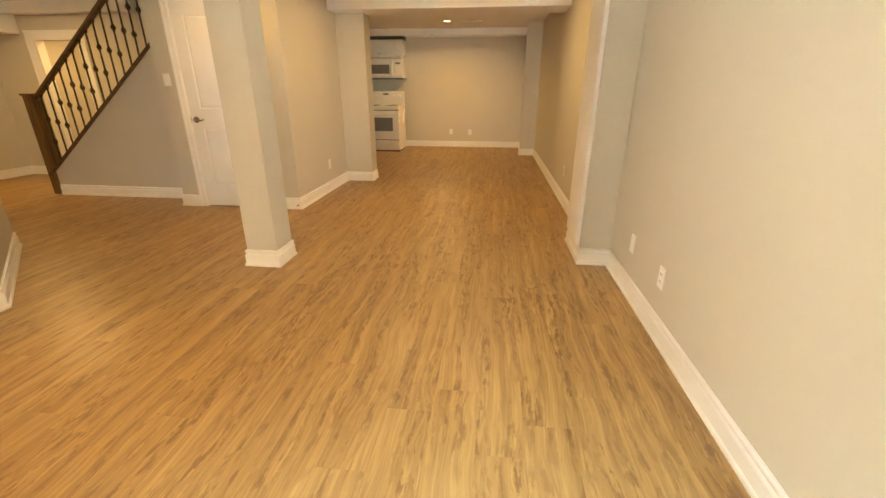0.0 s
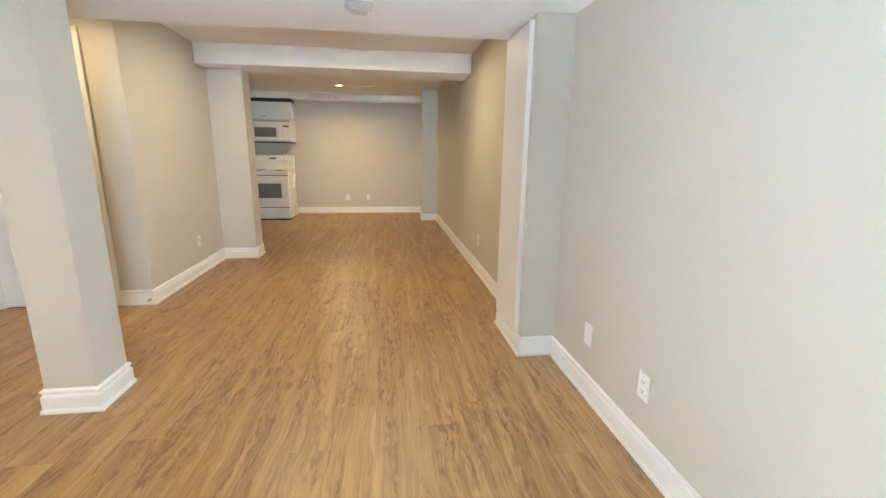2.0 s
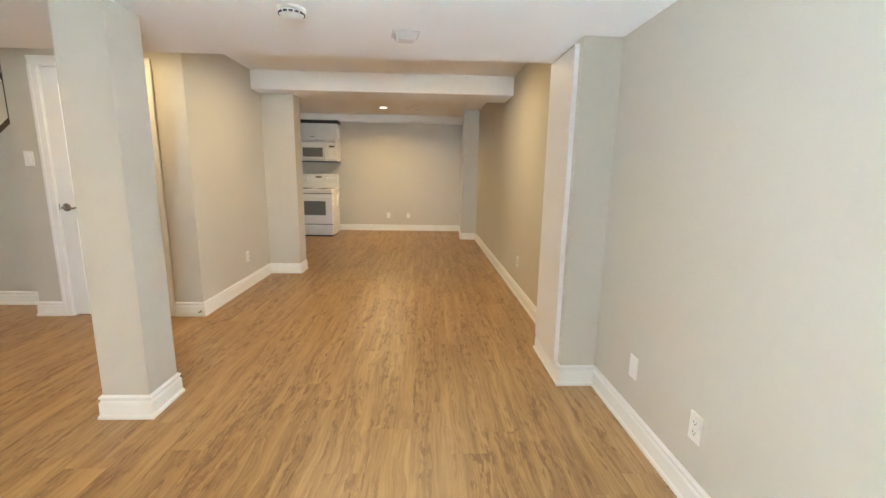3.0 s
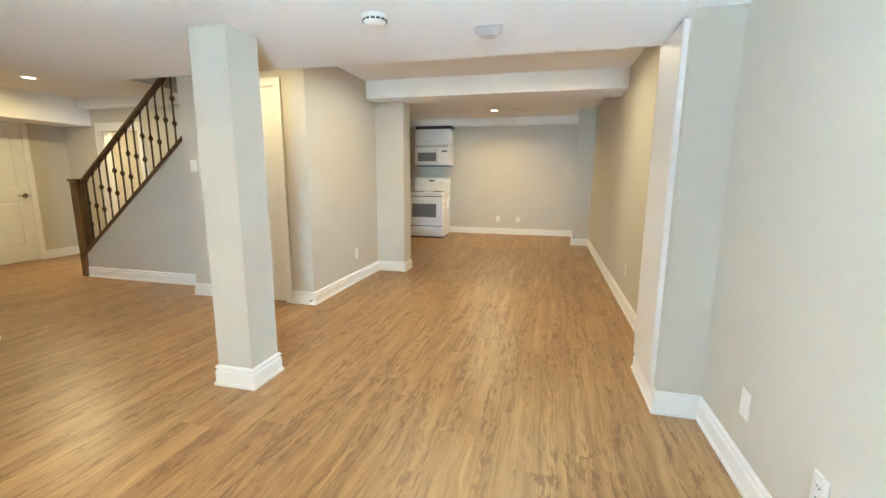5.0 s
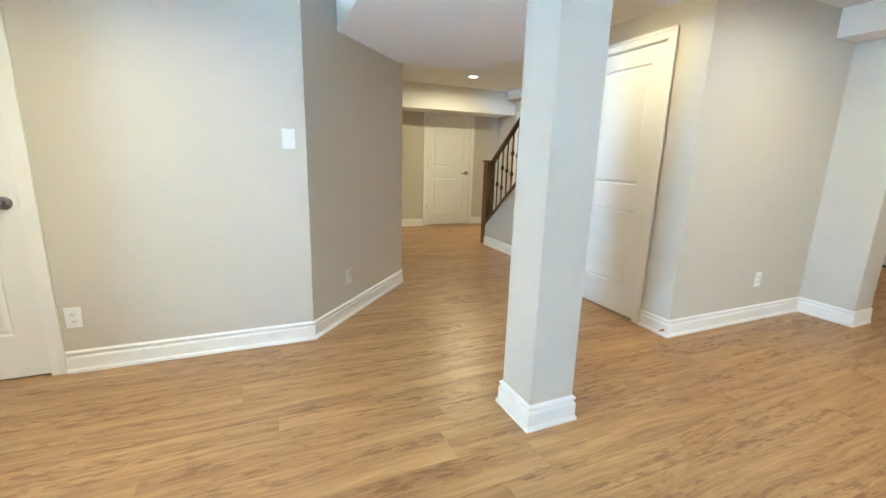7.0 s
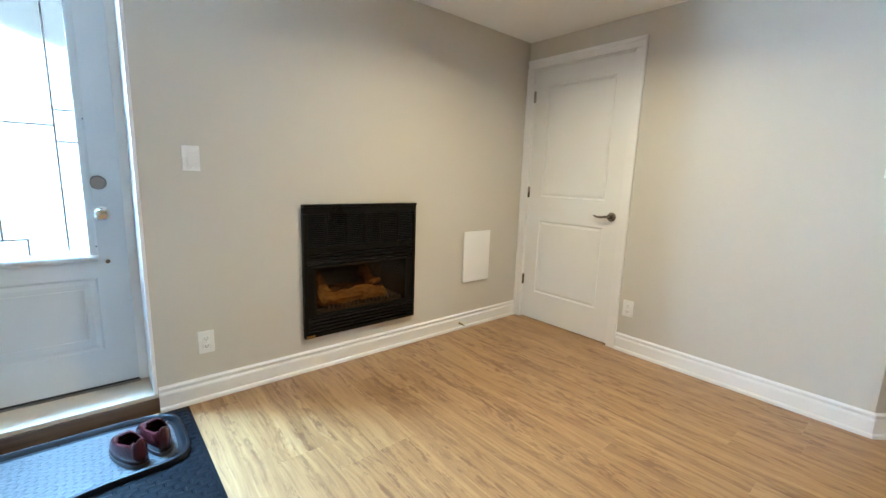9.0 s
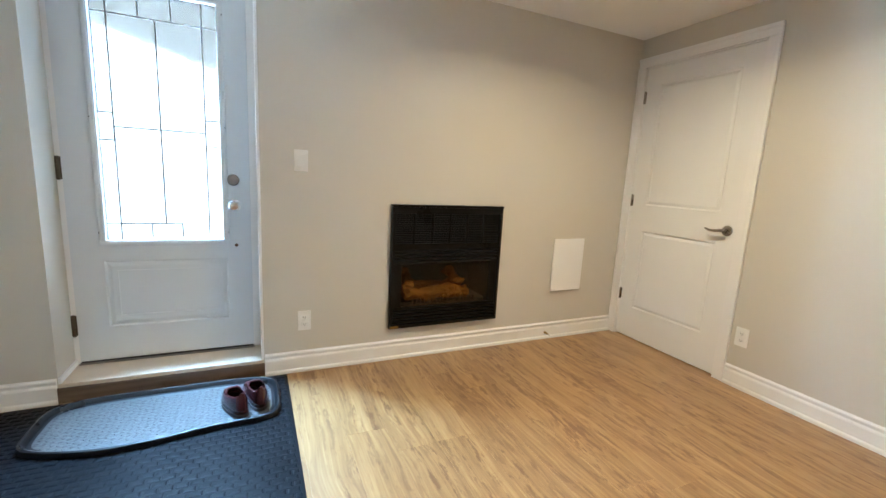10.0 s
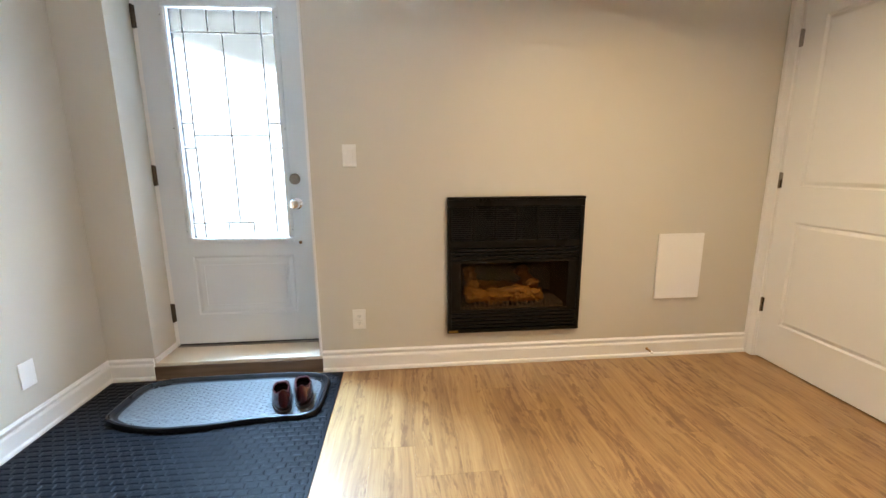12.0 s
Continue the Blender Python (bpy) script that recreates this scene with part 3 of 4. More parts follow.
for i in range(3):
    z = gz0 + 0.06 + i * (gz1 - gz0 - 0.12) / 2 * 1.0
    for x in (gx0 - 0.006, gx1 + 0.006):
        part("screw", lathe(bmesh.new(), [(0.004, 0), (0.004, 0.002), (0.001, 0.002)], pose(x, -0.010, z, 90), 10), SLOT, leaf)
lx0, lx1, lz0, lz1 = gx0 + 0.018, gx1 - 0.018, gz0 + 0.018, gz1 - 0.018
pane = part("pane", box(bmesh.new(), lx0, lx1, 0.018, 0.026, lz0, lz1), TEXTURED, leaf, "textured obscure glass")
pane.visible_shadow = False
LW, LH = lx1 - lx0, lz1 - lz0


def came(u0, u1, v0, v1, t=0.0078):
    """A lead strip from (u0, v0) to (u1, v1) in shares of the pane, v from the top."""
    x0, x1 = lx0 + u0 * LW, lx0 + u1 * LW
    z0, z1 = lz1 - v0 * LH, lz1 - v1 * LH
    bm = bmesh.new()
    box(bm, min(x0, x1) - t / 2, max(x0, x1) + t / 2, 0.0145, 0.0205, min(z0, z1) - t / 2, max(z0, z1) + t / 2, 0.001)
    part("came", bm, CAME, pane)


came(0.12, 0.12, 0.0, 1.0)
came(0.87, 0.87, 0.0, 0.975)
came(0.49, 0.49, 0.095, 0.93)
came(0.0, 1.0, 0.095, 0.095)
for u in (0.36, 0.62):
    came(u, u, 0.0, 0.095)
for v in (0.475, 0.585):
    came(0.0, 0.12, v, v)
    came(0.87, 1.0, v, v)
came(0.12, 0.87, 0.53, 0.53)
came(0.0, 0.63, 0.93, 0.93)
came(0.37, 0.37, 0.93, 0.985)
came(0.63, 0.63, 0.93, 0.985)
# locks
part("deadbolt", lathe(bmesh.new(), [(0.032, 0), (0.032, 0.006), (0.026, 0.014), (0.001, 0.014)], pose(0.750, 0, 0.990, 90)), NICKEL, leaf, "round satin nickel deadbolt", True)
part("thumb_turn", box(bmesh.new(), 0.730, 0.770, -0.030, -0.013, 0.985, 0.995, 0.003), NICKEL, leaf)
part("knob", lathe(bmesh.new(), [(0.034, 0), (0.034, 0.005), (0.022, 0.009), (0.013, 0.012), (0.013, 0.030), (0.026, 0.040), (0.029, 0.052), (0.022, 0.062), (0.001, 0.065)], pose(0.752, 0, 0.848, 90)), CHROME, leaf, "round bright chrome knob", True)
part("guard_stud", lathe(bmesh.new(), [(0.010, 0), (0.010, 0.003), (0.001, 0.004)], pose(0.757, 0, 0.618, 90), 12), NICKEL, leaf)
for z in (0.205, 1.015, 1.835):
    hinge(entry, -0.012, z, IRON, -0.002, 0.115)
part("sweep", blocks((0.004, EW - 0.004, -0.004, 0.0, -0.008, 0.004)), SLOT, entry, "dark rubber door sweep")
# frame of the entry and its sill
fr = thing("entry_frame", "white painted frame of the recessed entry", "door frame", pose(0, 0, 0), kind="structure")
part("jamb", blocks((DX0 - 0.001, -0.1135, EY - 0.06, EY - 0.002, 0.08, DZ), (DX0 - 0.001, -0.108, EY - 0.06, EY - 0.046, 0.08, DZ)), TRIM, fr)
part("reveal", box(bmesh.new(), DX0 - 0.001, DX0 + 0.014, EY + 0.001, Y_S + 0.003, 0.0965, DZ - 0.001, 0.002), TRIM, fr, "white reveal board beside the door")
part("jamb", blocks((0.7225, DX1 + 0.001, EY - 0.06, EY - 0.002, 0.08, DZ), (0.716, DX1 + 0.001, EY - 0.06, EY - 0.046, 0.08, DZ)), TRIM, fr)
part("head", blocks((-0.117, 0.726, EY - 0.06, EY - 0.002, EZ + EH + 0.003, DZ + 0.001)), TRIM, fr)
bm = box(bmesh.new(), DX0 + 0.001, DX1 - 0.001, EY - 0.06, Y_S + 0.004, 0.076, 0.096, 0.003)
sill = structure("entry_sill", bm, SILLWOOD, "pale wood sill board below the entry door", "sill")
structure("entry_step", blocks((DX0 - 0.004, DX1 + 0.004, Y_S - 0.05, Y_S + 0.010, -0.02, 0.076)), STEPWOOD, "dark brown wooden riser below the entry sill", "step")
structure("threshold", box(bmesh.new(), -0.117, 0.726, EY - 0.05, EY + 0.02, 0.0965, 0.102, 0.002), NICKEL, "grey metal threshold under the entry door", "threshold")
bm = box(bmesh.new(), DX1 - 0.014, DX1 - 0.001, EY + 0.004, Y_S + 0.006, 0.0965, 0.125, 0.003)
structure("trim", bm, TRIM, "white quarter trim beside the entry sill", "trim")


# ---- plates on the walls ----
def outlet(m, label, duplex=True, group="wall outlets"):
    t = thing("wall_outlet" if duplex else "light_switch", label, "outlet" if duplex else "switch", m, group)
    plate = part("plate", box(bmesh.new(), -0.0365, 0.0365, -0.006, 0.0, -0.058, 0.058, 0.0025), PLASTIC, t)
    if duplex:
        for z in (0.020, -0.020):
            f = part("receptacle", box(bmesh.new(), -0.017, 0.017, -0.0085, -0.005, z - 0.014, z + 0.014, 0.004), PLASTIC, plate)
            for x in (-0.0065, 0.0065):
                part("slot", blocks((x - 0.0012, x + 0.0012, -0.0092, -0.008, z - 0.003, z + 0.006)), SLOT, plate)
            part("slot", blocks((-0.002, 0.002, -0.0092, -0.008, z - 0.010, z - 0.006)), SLOT, plate)
    elif "blank" in label:
        pass
    else:
        part("rocker", box(bmesh.new(), -0.017, 0.017, -0.0095, -0.005, -0.034, 0.034, 0.002), PLASTIC, plate)
    for z in ((0.0,) if duplex else (0.046, -0.046)):
        part("screw", lathe(bmesh.new(), [(0.003, 0), (0.003, 0.0015), (0.001, 0.0015)], pose(0, -0.006, z, 90), 8), PLASTIC, plate)
    return t


S180, W90, E270, N0 = 180, 90, 270, 0
outlet(pose(-0.372, Y_S, 1.222, 0, 0, S180), "white rocker switch beside the entry door", False, "wall switches")
outlet(pose(-0.385, Y_S, 0.309, 0, 0, S180), "white duplex outlet beside the fireplace")
outlet(pose(X_W, 1.075, 0.315, 0, 0, W90), "white duplex outlet beside the closet door")
outlet(pose(X_W, 2.215, 1.296, 0, 0, W90), "white rocker switch on the closet wall", False, "wall switches")
outlet(pose(X_E, 2.49, 0.325, 0, 0, E270), "white duplex outlet on the long wall")
outlet(pose(X_E, 2.98, 0.335, 0, 0, E270), "white blank-faced plate on the long wall", False, "wall switches")
outlet(pose(X_E, 0.535, 0.290, 0, 0, E270), "white blank-faced plate near the doormat", False, "wall switches")
outlet(pose(X_N, 5.60, 0.34, 0, 0, W90), "white duplex outlet in the nook")
outlet(pose(-0.86, Y_N, 0.33, 0, 0, N0), "white duplex outlet on the far kitchen wall")
outlet(pose(-0.43, Y_N, 0.33, 0, 0, N0), "white duplex outlet on the far kitchen wall")
outlet(pose(X_E2, 5.35, 0.36, 0, 0, E270), "white duplex outlet on the passage wall")
outlet(pose(-3.255, Y_C, 1.325, 0, 0, N0), "white rocker switch beside the stairs", False, "wall switches")
outlet(pose(-3.124 + 0.001, 2.607 + 0.002, 0.32, 0, 0, 138), "white duplex outlet on the diagonal wall")

ap = thing("access_panel", "white square access panel on the wall", "panel", pose(-2.280, Y_S, 0.572, 0, 0, S180))
part("frame", box(bmesh.new(), -0.128, 0.128, -0.012, 0, -0.186, 0.186, 0.002), TRIM, ap)
part("cover", box(bmesh.new(), -0.140, 0.140, -0.022, -0.012, -0.198, 0.198, 0.003), TRIM, ap)

# white board on the pier
pn = thing("pier_panel", "tall white painted board on the wall pier", "panel", pose(X_P, Y_P0, 0, 0, 0, E270))
part("board", box(bmesh.new(), -0.515, -0.068, -0.022, 0.0, 0.130, 1.972, 0.003), TRIM, pn)
part("edge_strip", box(bmesh.new(), -0.068, -0.050, -0.028, 0.0, 0.130, 1.975, 0.003), TRIM, pn)

# spring door stop on the baseboard
def door_stop(m, label):
    ds = thing("door_stop", label, "door stop", m, "spring door stops")
    pts = [(0.005 * math.cos(a), 0.005 * math.sin(a), 0.004 + 0.045 * a / 62.8) for a in [i * 0.5 for i in range(126)]]
    part("spring", tube(bmesh.new(), pts, 0.0012, 5), BRASS, ds)
    part("tip", lathe(bmesh.new(), [(0.006, 0.049), (0.008, 0.054), (0.007, 0.062), (0.001, 0.064)], seg=12), PLASTIC, ds)
    part("base", lathe(bmesh.new(), [(0.009, 0), (0.009, 0.003), (0.001, 0.005)], seg=12), BRASS, ds)


door_stop(pose(-2.13, Y_S + 0.0145, 0.050, 90, 0, 180), "small brass spring door stop on the baseboard")
door_stop(pose(-2.005, Y_C - 0.0145, 0.045, 90, 0, 0), "small spring door stop beside the stair door")



# ---- fireplace ----
FW = 0.783
fp = thing("fireplace", "black built-in gas fireplace with ceramic logs", "fireplace", pose(-0.890, Y_S, 0.208, 0, 0, 180))
P = 0.030
for name, d, bev in (("top_rail", (0, FW, -P, 0.0, 0.735, 0.774), 0.004), ("stile", (0, 0.022, -P, 0.0, 0.022, 0.735), 0.003),
                     ("stile", (FW - 0.022, FW, -P, 0.0, 0.022, 0.735), 0.003), ("bottom_rail", (0, FW, -P, 0.0, 0.0, 0.022), 0.003),
                     ("mid_rail", (0.022, FW - 0.022, -P + 0.004, 0.0, 0.505, 0.545), 0.002), ("glass_frame", (0.022, 0.075, -P + 0.008, 0.0, 0.135, 0.415), 0.003),
                     ("glass_frame", (FW - 0.075, FW - 0.022, -P + 0.008, 0.0, 0.135, 0.415), 0.003), ("glass_frame", (0.022, FW - 0.022, -P + 0.008, 0.0, 0.415, 0.432), 0.002),
                     ("glass_frame", (0.022, FW - 0.022, -P + 0.008, 0.0, 0.118, 0.135), 0.002), ("hood_lip", (0.0, FW, -P - 0.008, 0.0, 0.774, 0.790), 0.004)):
    part(name, box(bmesh.new(), *d, bev), BLACKMETAL, fp)
for i in range(1, 6):
    x = 0.022 + (FW - 0.044) * i / 6
    part("rib", box(bmesh.new(), x - 0.005, x + 0.005, -P + 0.007, -0.004, 0.545, 0.735, 0.001), BLACKMETAL, fp)
part("back_plate", blocks((0.022, FW - 0.022, -0.004, 0.0, 0.545, 0.735), (0.022, FW - 0.022, -0.004, 0.0, 0.432, 0.505), (0.022, FW - 0.022, -0.004, 0.0, 0.022, 0.118)), SLOT, fp)
for i in range(16):
    z = 0.553 + i * 0.0114
    bm = bmesh.new()
    box(bm, 0.024, FW - 0.024, -P + 0.004, -P + 0.016, z, z + 0.0055, 0.0012)
    part("louvre", bm, BLACKMETAL, fp)
for z in (0.446, 0.466, 0.486, 0.034, 0.056, 0.078, 0.100):
    bm = bmesh.new()
    box(bm, 0.023, FW - 0.023, -P - 0.001, -P + 0.020, z, z + 0.012, 0.003)
    part("louvre", bm, BLACKMETAL, fp)
part("firebox", blocks((0.060, FW - 0.060, 0.31, 0.33, 0.06, 0.66), (0.050, 0.062, 0.0, 0.33, 0.06, 0.66), (FW - 0.062, FW - 0.050, 0.0, 0.33, 0.06, 0.66),
                       (0.050, FW - 0.050, 0.0, 0.33, 0.048, 0.06), (0.050, FW - 0.050, 0.0, 0.33, 0.66, 0.672)), SOOT, fp)
gl = part("glass", box(bmesh.new(), 0.075, FW - 0.075, -0.016, -0.012, 0.132, 0.418), FIREGLASS, fp, "clear smoked glass")
gl.visible_shadow = False


def log_mesh(p0, p1, r, seed):
    """A gnarled log: uneven girth, bark ridges along it, broken ends."""
    bm = bmesh.new()
    p0, p1 = Vector(p0), Vector(p1)
    n = 34
    tube(bm, [p0.lerp(p1, i / (n - 1)) + Vector((0, 0, 0.010 * math.sin(i * 0.33 + seed))) for i in range(n)],
         [r * (1 + 0.16 * math.sin(i * 0.55 + seed) + (-0.25 if i in (0, n - 1) else 0)) for i in range(n)], 26)
    for v in bm.verts:
        p = Vector((v.co.x * 9, v.co.y * 60, v.co.z * 60)) + Vector((seed, 0, 0))
        v.co += Vector(noise.noise_vector(p)) * r * 0.20 + Vector(noise.noise_vector(v.co * 34 + Vector((seed, 3, 0)))) * r * 0.28
    return bm


part("log", log_mesh((0.115, 0.055, 0.198), (0.575, 0.045, 0.206), 0.043, 1.0), LOG, fp, "golden ceramic log", True)
part("log", log_mesh((0.13, 0.21, 0.195), (0.60, 0.22, 0.200), 0.040, 4.0), LOG, fp, "golden ceramic log", True)
part("log", log_mesh((0.530, 0.060, 0.240), (0.465, 0.180, 0.335), 0.034, 7.0), LOG, fp, "golden ceramic branch", True)
part("log", log_mesh((0.165, 0.070, 0.240), (0.150, 0.180, 0.330), 0.034, 9.0), LOG, fp, "golden ceramic branch", True)
part("log", log_mesh((0.39, 0.010, 0.190), (0.45, 0.020, 0.215), 0.020, 3.0), LOG, fp, "golden ceramic stub", True)
bm = bmesh.new()
for i in range(17):
    x = 0.16 + i * 0.028
    box(bm, x, x + 0.010, 0.006, 0.016, 0.135, 0.175)
box(bm, 0.14, 0.64, 0.006, 0.016, 0.128, 0.140)
part("grate", bm, IRON, fp)
part("ember_bed", box(bmesh.new(), 0.08, FW - 0.08, 0.02, 0.30, 0.06, 0.155, 0.01), SOOT, fp)
part("badge", blocks((0.006, 0.060, -P - 0.002, -P, 0.004, 0.018)), BRASS, fp, "small brass plate")


# ---- doormat, boot tray and shoes ----
MX0, MX1, MY0, MY1 = -0.285, X_E - 0.024, 0.098, 1.20
mat_t = thing("doormat", "large black rubber doormat with woven relief", "doormat", pose(0, 0, 0))
part("backing", box(bmesh.new(), MX0, MX1, MY0, MY1, 0.0005, 0.006, 0.002), RUBBER, mat_t)
bm = bmesh.new()
PADX, PADY, GAP = 0.050, 0.033, 0.0055
verts, faces = [], []
for j in range(int((MY1 - MY0 - 0.03) / PADY)):
    for i in range(-1, int((MX1 - MX0 - 0.03) / PADX) + 1):
        cx, cy = MX0 + 0.015 + (i + 0.5 + 0.5 * (j % 2)) * PADX, MY0 + 0.017 + (j + 0.5) * PADY
        x0, x1 = max(cx - (PADX - GAP) / 2, MX0 + 0.012), min(cx + (PADX - GAP) / 2, MX1 - 0.012)
        if x1 - x0 < 0.012:
            continue
        b = len(verts)
        for z, k in ((0.0055, 0.0), (0.0080, 0.0040), (0.0088, 0.0095)):
            for dx, dy in ((x0 + k, -1), (x1 - k, -1), (x1 - k, 1), (x0 + k, 1)):
                verts.append((dx, cy + dy * ((PADY - GAP) / 2 - k * 0.8), z))
        faces.append((b + 8, b + 9, b + 10, b + 11))
        for lv in (0, 4):
            for q in range(4):
                faces.append((b + lv + q, b + lv + (q + 1) % 4, b + lv + 4 + (q + 1) % 4, b + lv + 4 + q))
me = bpy.data.meshes.new("weave")
me.from_pydata(verts, [], faces)
me.materials.append(RUBBER)
wv = new("weave", me)
wv.parent = mat_t
tagged(wv, kind="stuff")

# tray: rounded oblong with a wavy front
TCX, TCY, TA, TB = 0.262, 0.352, 0.495, 0.232


def tray_ring(inset, z, n=96):
    out = []
    for i in range(n):
        a = 2 * math.pi * i / n
        c, s = math.cos(a), math.sin(a)
        x = (TA - inset) * math.copysign(abs(c) ** 0.42, c)
        y = (TB - inset) * math.copysign(abs(s) ** 0.42, s)
        if s > 0:
            y += 0.022 * math.sin((x / TA) * 4.2 + 0.6) * min(1, s * 1.6)
        out.append(Vector((TCX + x, TCY + y, z)))
    return out


bm = bmesh.new()
rings = [[bm.verts.new(p) for p in tray_ring(i, z)] for i, z in ((0.0, 0.0095), (-0.002, 0.016), (0.002, 0.032), (0.010, 0.035), (0.017, 0.031), (0.026, 0.0155), (0.040, 0.0140))]
for a, b in zip(rings, rings[1:]):
    for i in range(len(a)):
        bm.faces.new((a[i], a[(i + 1) % len(a)], b[(i + 1) % len(a)], b[i]))
bm.faces.new(rings[-1])
bm.faces.new(rings[0][::-1])
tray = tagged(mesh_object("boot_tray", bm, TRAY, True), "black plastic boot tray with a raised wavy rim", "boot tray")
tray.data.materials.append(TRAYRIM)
# the inner floor takes the paler glare colour, all else the black rim
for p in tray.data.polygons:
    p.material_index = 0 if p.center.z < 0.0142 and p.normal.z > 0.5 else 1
rng_t = random.Random(3)
verts, faces = [], []
for i in range(34):
    for j in range(14):
        x, y = TCX - 0.44 + i * 0.0265, TCY - 0.165 + j * 0.0250 + (0.0125 if i % 2 else 0)
        a = radians((45 if (i + j) % 2 else -45) + rng_t.uniform(-14, 14))
        x, y = x + rng_t.uniform(-0.003, 0.003), y + rng_t.uniform(-0.003, 0.003)
        b = len(verts)
        for z, k in ((0.0138, 1.0), (0.0165, 0.55)):
            for dx, dy in ((-0.009, -0.003), (0.009, -0.003), (0.009, 0.003), (-0.009, 0.003)):
                verts.append((x + k * (dx * math.cos(a) - dy * math.sin(a)), y + k * (dx * math.sin(a) + dy * math.cos(a)), z))
        faces.append((b + 4, b + 5, b + 6, b + 7))
        for q in range(4):
            faces.append((b + q, b + (q + 1) % 4, b + 4 + (q + 1) % 4, b + 4 + q))
me = bpy.data.meshes.new("tread")
me.from_pydata(verts, [], faces)
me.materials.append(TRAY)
tr = new("tread", me)
tr.parent = tray
tagged(tr, kind="stuff")


def shoe(m, flip):
    """A low clog: toe towards +y."""
    t = thing("shoe", "burgundy leather slip-on clog on the boot tray", "shoe", m, "pair of shoes on the tray")
    L, W = 0.244, 0.088
    n, k = 26, 20
    def half(u):
        return W / 2 * (0.74 + 0.30 * math.sin(math.pi * min(1, max(0, u * 1.05 - 0.12)))) * min(1, (1 - (2 * abs(u - 0.5)) ** 5.0) ** 0.5 + 0.03)
    def top(u):
        if u < 0.56:
            return 0.124 - 0.030 * (u / 0.56)
        return 0.084 * (1 - ((u - 0.56) / 0.46) ** 2.0) + 0.010
    bm = bmesh.new()
    rings = []
    for i in range(n + 1):
        u = i / n
        y = (u - 0.5) * L
        ring = []
        for j in range(k + 1):
            a = math.pi * j / k
            x = math.cos(a)
            z = math.sin(a)
            ring.append(bm.verts.new((half(u) * math.copysign(abs(x) ** 0.55, x) + flip * 0.010 * math.sin(math.pi * u), y, 0.014 + (top(u) - 0.014) * abs(z) ** 0.65)))
        rings.append(ring)
    for i in range(n):
        for j in range(k):
            u = (i + 0.5) / n
            edge = 0.24 + 1.0 * max(0, u - 0.42) + 0.9 * max(0, 0.14 - u)
            if 0.05 < u < 0.58 and edge < (j + 0.5) / k < 1 - edge:
                continue
            bm.faces.new((rings[i][j], rings[i][j + 1], rings[i + 1][j + 1], rings[i + 1][j]))
    bmesh.ops.delete(bm, geom=[v for v in bm.verts if not v.link_faces], context="VERTS")
    up = part("upper", bm, SHOE, t, smooth=True)
    sol = up.modifiers.new("thickness", "SOLIDIFY")
    sol.thickness, sol.offset = 0.004, -1
    bm = bmesh.new()
    lo, hi = [], []
    for i in range(44):
        a = 2 * math.pi * i / 44
        u = 0.5 + 0.5 * math.cos(a) * 1.0
        x = (half(u) + 0.003) * (1 if math.sin(a) >= 0 else -1) if 0 < i < 44 and i != 22 else 0
        y = (u - 0.5) * (L + 0.006)
        lo.append((x + flip * 0.010 * math.sin(math.pi * u), y))
    prism(bm, lo, 0.0, 0.016)
    part("sole", bm, SOLE, t, "dark rubber sole")
    bm = bmesh.new()
    prism(bm, [(x * 0.88, y * 0.94) for x, y in lo], 0.0162, 0.020)
    part("insole", bm, SHOELINE, t, "dark insole")
    return t


shoe(pose(-0.034, 0.396, 0.0165, 0, 0, 196), -1)
shoe(pose(-0.112, 0.360, 0.0165, 0, 0, 195), 1)


# ---- ceiling fittings on the bulkhead ----
sd = thing("smoke_alarm", "round white smoke alarm on the bulkhead", "smoke alarm", pose(-0.68, 3.185, Z_BULK, 180))
part("base", lathe(bmesh.new(), [(0.062, 0), (0.064, 0.010), (0.060, 0.014), (0.001, 0.014)]), PLASTIC, sd, smooth=True)
part("cover", lathe(bmesh.new(), [(0.056, 0.014), (0.058, 0.022), (0.052, 0.034), (0.036, 0.040), (0.001, 0.041)]), PLASTIC, sd, smooth=True)
for i in range(14):
    a = 2 * math.pi * i / 14
    bm = bmesh.new()
    box(bm, -0.009, 0.009, -0.002, 0.002, -0.004, 0.004)
    part("vent_slot", bm, SLOT, sd, place=pose(0.0565 * math.cos(a), 0.0565 * math.sin(a), 0.026, 0, 0, math.degrees(a) + 90))
cl = thing("ceiling_plate", "square translucent white cover on the bulkhead", "ceiling plate", pose(-0.175, 3.50, Z_BULK, 180, 0, 8))
part("base", box(bmesh.new(), -0.072, 0.072, -0.068, 0.068, 0.0, 0.006, 0.002), FROST, cl)
bm = bmesh.new()
lo = [bm.verts.new((x * 0.062, y * 0.058, 0.006)) for x, y in ((-1, -1), (1, -1), (1, 1), (-1, 1))]
hi = [bm.verts.new((x * 0.044, y * 0.042, 0.036)) for x, y in ((-1, -1), (1, -1), (1, 1), (-1, 1))]
bm.faces.new(hi)
for i in range(4):
    bm.faces.new((lo[i], lo[(i + 1) % 4], hi[(i + 1) % 4], hi[i]))
bmesh.ops.bevel(bm, geom=list(bm.edges), offset=0.006, segments=2, affect="EDGES")
part("dome", bm, FROST, cl, smooth=True)
vt = thing("ceiling_vent", "white slatted ceiling vent in the kitchen", "vent", pose(-0.36, 8.98, Z_KIT, 180))
part("frame", blocks((-0.17, 0.17, -0.07, -0.055, 0, 0.006), (-0.17, 0.17, 0.055, 0.07, 0, 0.006), (-0.17, -0.155, -0.055, 0.055, 0, 0.006), (0.155, 0.17, -0.055, 0.055, 0, 0.006)), PLASTIC, vt)
